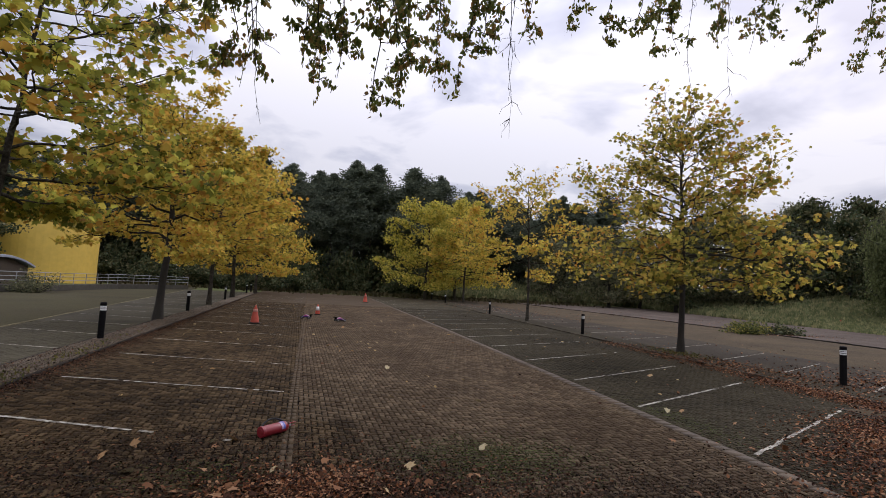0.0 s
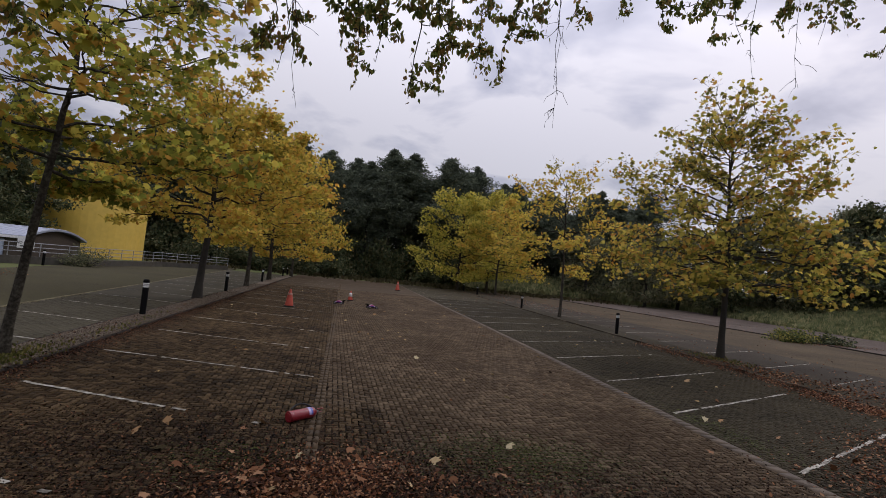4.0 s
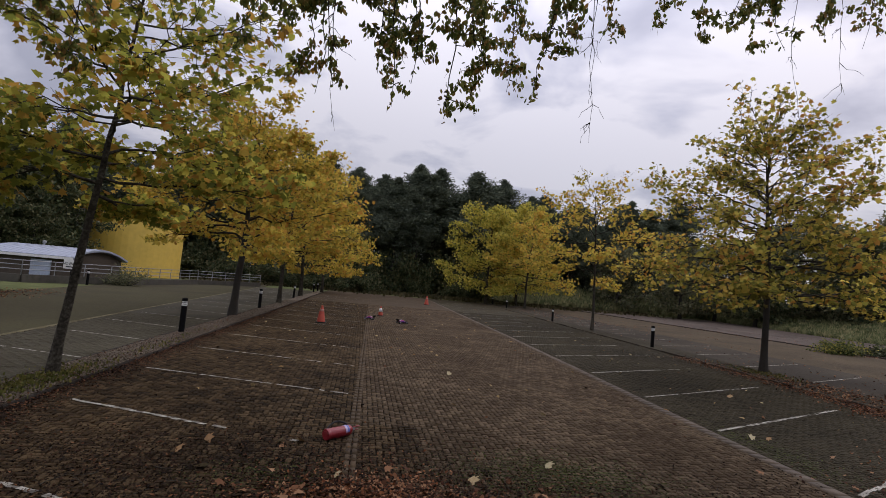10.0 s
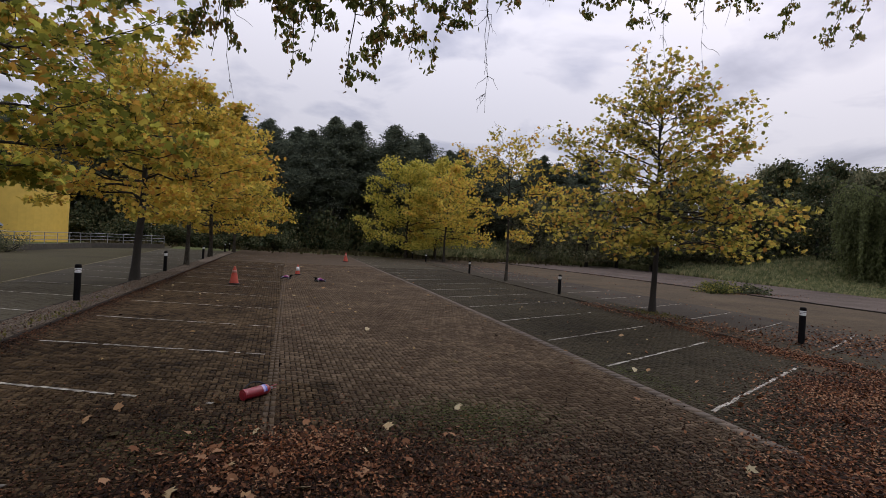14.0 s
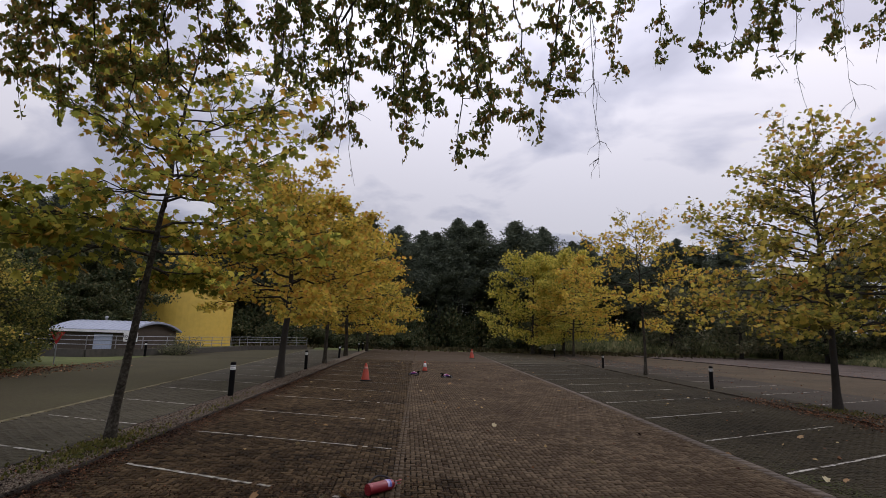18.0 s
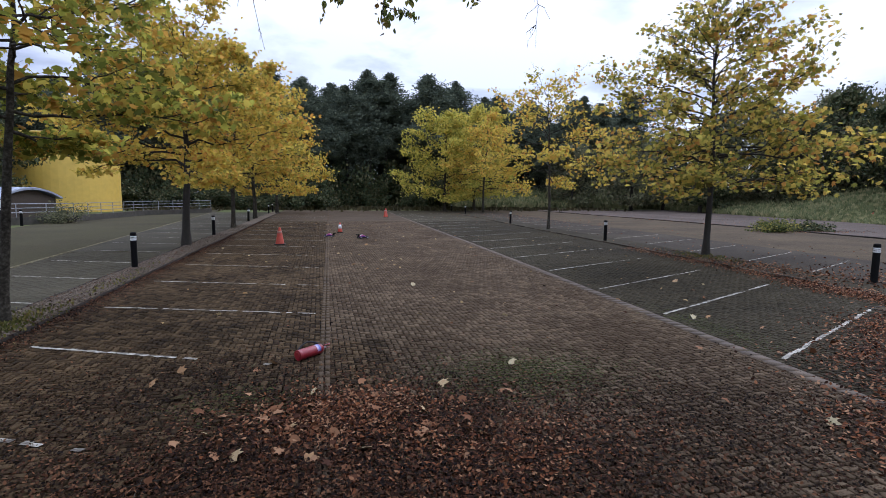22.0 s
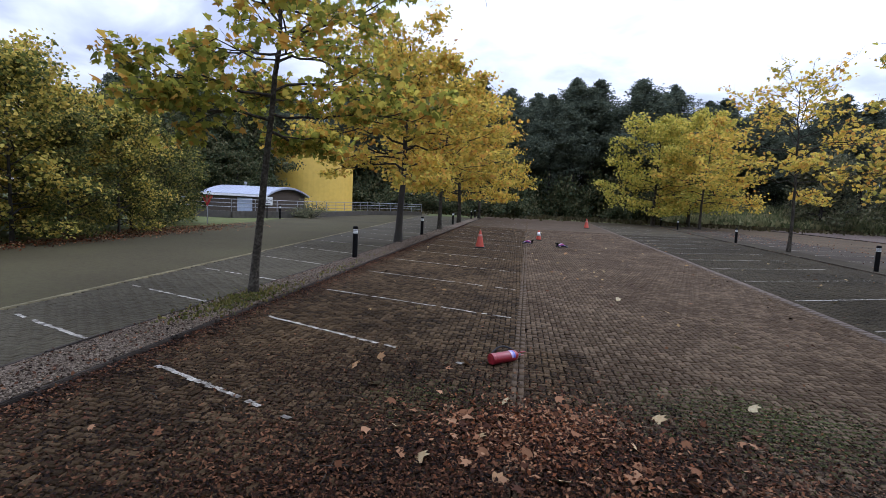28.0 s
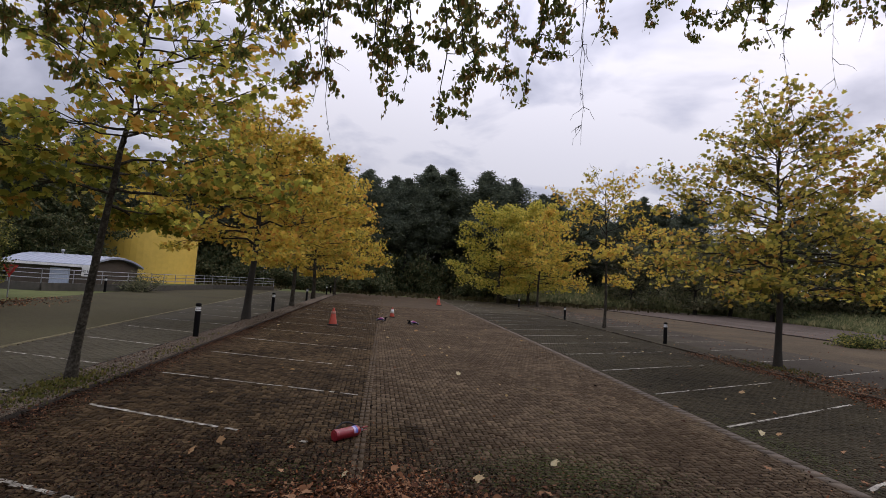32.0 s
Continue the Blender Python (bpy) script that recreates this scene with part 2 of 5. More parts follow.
M_leaf_lime = leaf_mat("lime_leaf", [(0.2230, 0.2230, 0.0448), (0.3859, 0.3658, 0.0649), (0.5475, 0.4767, 0.0897), (0.6089, 0.4567, 0.0897)])
M_leaf_beech = leaf_mat("beech_leaf", [(0.0870, 0.1102, 0.0319), (0.1522, 0.1860, 0.0493), (0.2175, 0.2273, 0.0609), (0.2755, 0.2342, 0.0667), (0.3335, 0.1929, 0.0653)], tl=0.5)
M_leaf_hedge = leaf_mat("hedge_leaf", [(0.0575, 0.0736, 0.0207), (0.1150, 0.1323, 0.0345), (0.2530, 0.2415, 0.0529), (0.5290, 0.4370, 0.0920), (0.6210, 0.4600, 0.1035)], tl=0.55)
M_leaf_turning = leaf_mat("hedge_leaf_turning", [(0.1394, 0.1335, 0.0287), (0.2952, 0.2583, 0.0492), (0.4510, 0.3788, 0.0697), (0.5084, 0.3961, 0.0779), (0.4510, 0.2755, 0.0574)], tl=0.55)
M_leaf_green_dark = leaf_mat("hedge_leaf_dark", [(0.034, 0.048, 0.016), (0.06, 0.078, 0.024), (0.1, 0.115, 0.034), (0.18, 0.17, 0.046), (0.32, 0.27, 0.062)], tl=0.45)
M_leaf_olive = leaf_mat("dull_olive_leaf", [(0.07, 0.08, 0.045), (0.12, 0.128, 0.068), (0.17, 0.17, 0.09), (0.22, 0.195, 0.11)], tl=0.4)
M_leaf_willow = leaf_mat("willow_leaf", [(0.07, 0.085, 0.035), (0.12, 0.14, 0.055), (0.17, 0.185, 0.075)], tl=0.45)
M_leaf_dark = leaf_mat("dark_leaf", [(0.026, 0.038, 0.02), (0.05, 0.066, 0.028), (0.09, 0.098, 0.042), (0.135, 0.122, 0.06)], tl=0.2)
M_needle = leaf_mat("pine_needles", [(0.05, 0.062, 0.048), (0.08, 0.098, 0.07), (0.12, 0.14, 0.094), (0.16, 0.178, 0.112)], tl=0.25, rough=0.95, spread=0.5)
M_litter = leaf_mat("fallen_leaves", [(0.0066, 0.0031, 0.0019), (0.0154, 0.0073, 0.0029), (0.0330, 0.0125, 0.0058), (0.0594, 0.0230, 0.0097), (0.1408, 0.0669, 0.0310)], tl=0.05, spread=0.9, rough=0.75)
M_moss = leaf_mat("moss", [(0.02, 0.023, 0.006), (0.04, 0.047, 0.011), (0.07, 0.08, 0.018)], tl=0.1)
M_moss_pale = leaf_mat("pale_moss", [(0.05, 0.055, 0.014), (0.09, 0.09, 0.022), (0.15, 0.13, 0.035)], tl=0.1)
M_rust = leaf_mat("rust_leaves", [(0.0158, 0.0063, 0.0032), (0.0458, 0.0163, 0.0067), (0.0986, 0.0334, 0.0128), (0.1672, 0.0607, 0.0211), (0.2640, 0.1452, 0.0748)], tl=0.05, spread=0.9, rough=0.75)
M_grass = leaf_mat("tall_grass", [(0.1006, 0.1152, 0.0542), (0.1508, 0.1706, 0.0761), (0.2112, 0.2219, 0.1015), (0.3220, 0.2880, 0.1449)], tl=0.3)


def plain(name, c, rough=0.5, metal=0.0, wear=0.25, scale=12.0, bump=0.12, fine=80):
    d = tuple(v * (1 - wear) for v in c)
    h = tuple(min(1, v * (1 + wear * 0.6)) for v in c)
    return material(name, [(0.3, d), (0.55, c), (0.75, h)], rough, metal, scale=scale, bump=bump, fine=fine, big=0.4, big_scale=1.5)


M_black = material("black_plastic", [(0.3, (0.004, 0.004, 0.004)), (0.7, (0.008, 0.0078, 0.0075))], 0.8, spec=0.08, scale=12, bump=0.1, fine=80)
M_white = plain("white_plastic", (0.72, 0.72, 0.7), 0.5)
M_rubber = plain("rubber", (0.012, 0.012, 0.012), 0.8)
M_orange = plain("orange_plastic", (0.38, 0.05, 0.022), 0.55)
M_faded = plain("faded_pink_plastic", (0.36, 0.17, 0.13), 0.6)
M_red = plain("red_enamel", (0.21, 0.014, 0.02), 0.3)
M_pink = plain("pink_film", (0.3, 0.03, 0.13), 0.3)
M_purple = plain("purple_film", (0.06, 0.025, 0.17), 0.3)
M_lilac = plain("lilac_film", (0.36, 0.3, 0.5), 0.3)
M_blue = plain("blue_print", (0.10, 0.12, 0.42), 0.4)
M_grey_pl = plain("grey_plastic", (0.22, 0.22, 0.22), 0.5)
M_yellow = plain("yellow_cladding", (0.66, 0.45, 0.08), 0.6, wear=0.12, scale=2.0)
M_brick = plain("brown_brick", (0.06, 0.045, 0.031), 0.85)
M_roof = plain("blue_grey_metal_roof", (0.3, 0.33, 0.39), 0.5, 0.1, wear=0.15)
M_galv = plain("galvanised_steel", (0.30, 0.31, 0.32), 0.5, 0.6)
M_conc = plain("weathered_concrete", (0.075, 0.068, 0.055), 0.9, wear=0.4, scale=4)
M_sign_red = plain("sign_red", (0.5, 0.03, 0.03), 0.5)
M_ink = plain("sign_ink", (0.03, 0.03, 0.035), 0.5)
M_glass_dark = plain("pale_door_paint", (0.33, 0.38, 0.48), 0.4)

# ---- mesh helpers ----
RNG = np.random.default_rng(7)


def mesh(name, verts, faces, mats, smooth=False, index=None):
    me = bpy.data.meshes.new(name)
    verts = np.asarray(verts, np.float32)
    if isinstance(faces, np.ndarray):
        k = faces.shape[1]
        me.vertices.add(len(verts)); me.vertices.foreach_set("co", verts.ravel())
        me.loops.add(faces.size); me.loops.foreach_set("vertex_index", faces.astype(np.int32).ravel())
        me.polygons.add(len(faces))
        me.polygons.foreach_set("loop_start", np.arange(0, faces.size, k, dtype=np.int32))
        me.update(calc_edges=True); me.validate()
    else:
        me.from_pydata([tuple(v) for v in verts], [], faces)
    for m in (mats if isinstance(mats, (list, tuple)) else [mats]):
        me.materials.append(m)
    if index is not None:
        me.polygons.foreach_set("material_index", np.asarray(index, np.int32))
    if smooth:
        me.polygons.foreach_set("use_smooth", np.ones(len(me.polygons), bool))
    me.update()
    return me


def thing(name, label, category, group="", kind="", at=(0, 0, 0), rz=0.0):
    ob = new(name)
    ob.matrix_basis = pose(*at, 0, 0, rz)
    return tagged(ob, label, category, group, kind)


def child(name, me, parent, label="", m=None):
    ob = new(name, me)
    ob.parent = parent
    if m is not None:
        ob.matrix_basis = m
    if label:
        ob["label"] = label
    return ob


def part(name, bm, mat, parent, label="", smooth=False):
    me = bpy.data.meshes.new(name)
    bm.to_mesh(me); bm.free()
    for m in (mat if isinstance(mat, (list, tuple)) else [mat]):
        me.materials.append(m)
    if smooth:
        me.polygons.foreach_set("use_smooth", np.ones(len(me.polygons), bool))
    return child(name, me, parent, label)


def box(bm, x0, x1, y0, y1, z0, z1, bevel=0.0):
    r = bmesh.ops.create_cube(bm, size=1.0)
    bmesh.ops.transform(bm, verts=r["verts"], matrix=Matrix.Translation(((x0 + x1) / 2, (y0 + y1) / 2, (z0 + z1) / 2)) @ Matrix.Diagonal((x1 - x0, y1 - y0, z1 - z0, 1)))
    if bevel:
        es = list({ed for v in r["verts"] for ed in v.link_edges})
        bmesh.ops.bevel(bm, geom=es, offset=bevel, segments=2, affect="EDGES")
    return bm


def lathe(bm, prof, n=20, m=None):
    """A turned body from (radius, height) pairs."""
    rings = []
    m = m or Matrix()
    for r, z in prof:
        rings.append([bm.verts.new(m @ Vector((r * math.cos(2 * math.pi * i / n), r * math.sin(2 * math.pi * i / n), z))) for i in range(n)])
    for a, b in zip(rings, rings[1:]):
        for i in range(n):
            bm.faces.new((a[i], a[(i + 1) % n], b[(i + 1) % n], b[i]))
    bm.faces.new(rings[0][::-1]); bm.faces.new(rings[-1])
    return bm


def tube_arrays(paths, n=6):
    """Tapered tubes: paths of (points, radii). Quads."""
    V, Fc, base = [], [], 0
    ang = np.arange(n) * 2 * np.pi / n
    for pts, rad in paths:
        pts = np.asarray(pts, float)
        d = np.gradient(pts, axis=0)
        d /= np.linalg.norm(d, axis=1)[:, None] + 1e-9
        ref = np.where(np.abs(d[:, 2:3]) > 0.9, np.array([[1.0, 0, 0]]), np.array([[0, 0, 1.0]]))
        u = np.cross(d, ref); u /= np.linalg.norm(u, axis=1)[:, None] + 1e-9
        w = np.cross(d, u)
        ring = pts[:, None] + np.asarray(rad)[:, None, None] * (np.cos(ang)[None, :, None] * u[:, None] + np.sin(ang)[None, :, None] * w[:, None])
        V.append(ring.reshape(-1, 3))
        k = len(pts)
        i, j = np.meshgrid(np.arange(k - 1), np.arange(n), indexing="ij")
        a = base + i * n + j; b = base + i * n + (j + 1) % n
        Fc.append(np.stack([a, b, b + n, a + n], -1).reshape(-1, 4))
        base += k * n
    return np.concatenate(V), np.concatenate(Fc)


LEAVES = {
    # outlines in leaf lengths, stalk at the origin, tip along y
    "maple": [(0, 0), (0.28, 0.06), (0.52, 0.22), (0.34, 0.36), (0.5, 0.68), (0.2, 0.62), (0, 1.0), (-0.2, 0.62), (-0.5, 0.68), (-0.34, 0.36), (-0.52, 0.22), (-0.28, 0.06)],
    "oval": [(0, 0), (0.24, 0.3), (0.27, 0.6), (0, 1.0), (-0.27, 0.6), (-0.24, 0.3)],
    "rough": [(0, 0), (0.5, 0.35), (0.25, 0.95), (-0.2, 0.85), (-0.48, 0.4)],
    "spray": [(0, 0), (0.34, 0.2), (0.2, 0.5), (0.42, 0.75), (0.05, 1.0), (-0.3, 0.8), (-0.22, 0.45), (-0.45, 0.25)],
    "needle": [(0, 0), (0.16, 0.3), (0.38, 0.72), (0.1, 0.62), (0, 1.0), (-0.1, 0.6), (-0.36, 0.78), (-0.14, 0.3)],
    "tuft": [(0.0, 0.0), (0.09, 0.38), (0.5, 0.42), (0.11, 0.6), (0.0, 1.05), (-0.12, 0.6), (-0.5, 0.36), (-0.1, 0.36)],
}


def leaf_arrays(pos, size, kind, rng, droop=0.5, flat=False, up=None):
    """One polygon a leaf, folded a little, turned at random."""
    out = np.array(LEAVES[kind]); k = len(out); n = len(pos)
    yaw = rng.uniform(0, 2 * np.pi, n)
    if flat:
        pit, rol = rng.normal(0, 0.38, n), rng.normal(0, 0.38, n)
    elif up is not None:
        pit, rol = rng.normal(np.pi / 2, up, n), rng.normal(0, up, n)
    else:
        pit, rol = rng.normal(-droop, 0.6, n), rng.normal(0, 0.7, n)
    s = np.asarray(size) * np.ones(n)
    lx, ly = out[None, :, 0] * s[:, None], (out[None, :, 1] - 0.3 * (not (up is not None))) * s[:, None]
    lz = -0.35 * np.abs(out[None, :, 0]) * s[:, None] - 0.15 * (out[None, :, 1] ** 2) * s[:, None]
    if up is not None:
        lz = lz * 0
    cr_, sr_ = np.cos(rol)[:, None], np.sin(rol)[:, None]
    x1, z1 = lx * cr_ + lz * sr_, -lx * sr_ + lz * cr_
    cp, sp = np.cos(pit)[:, None], np.sin(pit)[:, None]
    y2, z2 = ly * cp - z1 * sp, ly * sp + z1 * cp
    cy, sy = np.cos(yaw)[:, None], np.sin(yaw)[:, None]
    v = np.stack([x1 * cy - y2 * sy, x1 * sy + y2 * cy, z2], -1) + np.asarray(pos)[:, None]
    return v.reshape(-1, 3), np.arange(n * k).reshape(n, k)

# ---- plan ----


def x_channel_l(y):
    return -0.08 + 0.02 * y


def x_channel_r(y):
    return np.interp(y, (-4, 5, 9, 14, 22, 36, 68), (5.2, 5.62, 5.85, 6.15, 6.58, 7.2, 8.7))


def x_bay_ll(y):
    return -7.05 - 0.071 * y


def x_kerb_r(y):
    return np.interp(y, (-4, 9, 13.5, 20, 30, 43, 68), (11.4, 11.9, 12.25, 12.8, 13.5, 14.6, 16.7))


X_KERB_L, X_GRAVEL_L = -4.25, -5.12
Y0, Y1, Y_FINE, Y_FINE_L = -4.0, 68.0, 40.0, 20.0

# ground sheet to the horizon
ground = new("ground", mesh("ground", [(-900, -900, -0.07), (900, -900, -0.07), (900, 900, -0.07), (-900, 900, -0.07)], [(0, 1, 2, 3)], M_ground))
tagged(ground, "rough grassy ground round the car park", "ground", kind="structure")


def strip(name, left, right, y0, y1, z, mat, label, category, steps=40):
    v, f = [], []
    for i in range(steps + 1):
        y = y0 + (y1 - y0) * i / steps
        v += [(left(y), y, z), (right(y), y, z), (left(y), y, z - 0.08), (right(y), y, z - 0.08)]
    for i in range(steps):
        a = 4 * i
        f += [(a, a + 1, a + 5, a + 4), (a, a + 4, a + 6, a + 2), (a + 1, a + 3, a + 7, a + 5)]
    ob = new(name, mesh(name, v, f, mat))
    return tagged(ob, label, category, kind="structure")


M_far_block = material("far_block_paving", [(c[0], tuple(v * 0.84 for v in c[1])) for c in AISLE], 0.8, spec=0.09, scale=14, big=0.45, big_scale=0.5, bump=0.6, fine=40)
M_far_pale = material("far_mossy_paving", [(c[0], tuple(v * 0.95 for v in c[1])) for c in GREYISH], 0.9, spec=0.15, scale=9, big=0.6, big_scale=0.4, bump=0.4, fine=60)
bed = strip("pavement", lambda y: X_KERB_L, lambda y: x_kerb_r(y), Y0, Y_FINE, -0.024, M_joint, "dark block paving laid in herringbone with mossy joints", "paving")
strip("pavement_far", lambda y: X_KERB_L, lambda y: x_kerb_r(y), Y_FINE, Y1, -0.002, M_far_block, "dark block paving at the far end of the car park", "paving")
M_far_moss = material("far_dark_bays", [(c[0], tuple(v * 1.15 for v in c[1])) for c in MOSSY], 0.8, spec=0.07, scale=11, big=0.5, big_scale=0.4, bump=0.5, fine=40)
strip("pavement_bays_far", lambda y: x_channel_r(y) + 0.1, x_kerb_r, Y_FINE, Y1, 0.003, M_far_moss, "dark mossy paving of the far bays", "paving")
bed_l = strip("pavement_left", x_bay_ll, lambda y: X_GRAVEL_L, Y0, Y_FINE_L, -0.024, M_joint, "grey mossy block paving of the outer bays", "paving")
strip("pavement_left_far", x_bay_ll, lambda y: X_GRAVEL_L, Y_FINE_L, 60.0, -0.002, M_far_pale, "grey mossy block paving of the far outer bays", "paving")
bed_r = strip("pavement_right", lambda y: x_kerb_r(y) + 1.5, lambda y: x_kerb_r(y) + 6.3, Y0, Y1, -0.006, material("brown_grey_paving", [(0.3, (0.022, 0.017, 0.011)), (0.5, (0.038, 0.03, 0.02)), (0.7, (0.058, 0.047, 0.032))], 0.9, spec=0.1, scale=9, big=0.6, big_scale=0.4, bump=0.4, fine=60), "brown-grey paved bays beyond the kerb", "paving")
strip("road_left", lambda y: -14.5 - 0.12 * max(0, y - 12), x_bay_ll, Y0, 75.0, -0.012, M_asphalt, "worn asphalt drive with a green film of moss", "road")


def bank_edge(y):
    return 26.0 + 0.19 * y + 0.3 * max(0.0, 24.0 - y)


def x_drive_r(y):
    return np.interp(y, (-4, 10, 30, 40, 80), (28.0, 28.5, 30.5, 31.0, 31.5))


strip("road_right", lambda y: x_kerb_r(y) + 6.3, x_drive_r, Y0, 80.0, -0.012, M_asphalt_r, "brown-grey asphalt drive with scattered leaves", "road")
strip("verge_right", lambda y: x_drive_r(y) + 0.14, lambda y: x_kerb_r(y) + bank_edge(y) + 0.5, Y0, 80.0, 0.03, M_hard, "broken purple-grey hardstanding beside the drive", "road")


def bank_z(d, y):
    return 3.2 * min(1.0, max(0.0, d / 15.0)) * np.interp(y, (28, 46), (0.08, 1.0))


bv, bf = [], []
for i in range(31):
    y = -4 + 100 * i / 30
    for j in range(13):
        d = 40.0 * j / 12
        bv.append((x_kerb_r(y) + bank_edge(y) + d, y, bank_z(d, y) - 0.02))
for i in range(30):
    for j in range(12):
        a = 13 * i + j
        bf.append((a, a + 1, a + 14, a + 13))
tagged(new("grass_bank", mesh("grass_bank", bv, bf, M_ground, True)), "rough grass bank rising beyond the drive", "bank", kind="structure")


def end_z(x, y):
    return 2.6 * np.interp(x, (21, 34), (0, 1)) * np.interp(y, (75, 86), (0, 1)) - 0.06


ev = [(x, y, float(end_z(x, y))) for y in (75, 80, 86, 116) for x in np.linspace(20, 76, 15)]
ef = [(15 * j + i, 15 * j + i + 1, 15 * j + i + 16, 15 * j + i + 15) for j in range(3) for i in range(14)]
tagged(new("grass_bank_end", mesh("grass_bank_end", ev, ef, M_ground, True)), "grass bank rising to the wood", "bank", kind="structure")
strip("island_left", lambda y: X_GRAVEL_L, lambda y: X_KERB_L - 0.1, Y0, 62.0, 0.035, M_gravel_bed, "gravel strip with fallen leaves between the bays", "planting strip")
strip("island_right", lambda y: x_kerb_r(y) + 0.06, lambda y: x_kerb_r(y) + 1.5, Y0, Y1, 0.03, M_soil, "planting strip covered with soil and leaves", "planting strip")


def kerb_row(name, label, xf, y0, y1, top, width, mat=M_kerb):
    par = tagged(new(name, None), label, "kerb", kind="structure")
    bm = box(bmesh.new(), -width / 2, width / 2, 0.004, 0.906, -0.08, top, 0.012)
    me = bpy.data.meshes.new("kerbstone"); bm.to_mesh(me); bm.free(); me.materials.append(mat)
    y = y0
    while y < y1:
        dx = xf(y + 0.91) - xf(y)
        m = Matrix.Translation((xf(y) + RNG.normal(0, 0.006), y, RNG.normal(0, 0.006))) @ Matrix.Rotation(-math.atan2(dx, 0.91), 4, "Z")
        child("kerbstone", me, par, m=m)
        y += 0.915
    return par


kerb_row("kerb_left", "dark weathered concrete edging along the gravel strip", lambda y: X_KERB_L - 0.03, -3.9, 62, 0.045, 0.045)
kerb_row("kerb_left_outer", "low concrete edging along the outer bays", lambda y: X_GRAVEL_L, -3.9, 40, 0.045, 0.06)
kerb_row("kerb_right", "weathered concrete kerb with red leaves along it", lambda y: x_kerb_r(y) + 0.03, -3.9, Y1, 0.055, 0.085, M_kerb_pale)
kerb_row("kerb_right_far", "thin dark kerb beside the far drive", lambda y: x_drive_r(y) + 0.07, 4, 70, 0.06, 0.12)

# ---- trees ----


def wander(p, q, n, amp, rng):
    t = np.linspace(0, 1, n)[:, None]
    pts = p + (q - p) * t
    w = np.cumsum(rng.normal(0, amp, (n, 3)), 0)
    w -= t * w[-1] * 0.6
    pts[1:] += w[1:]
    return pts


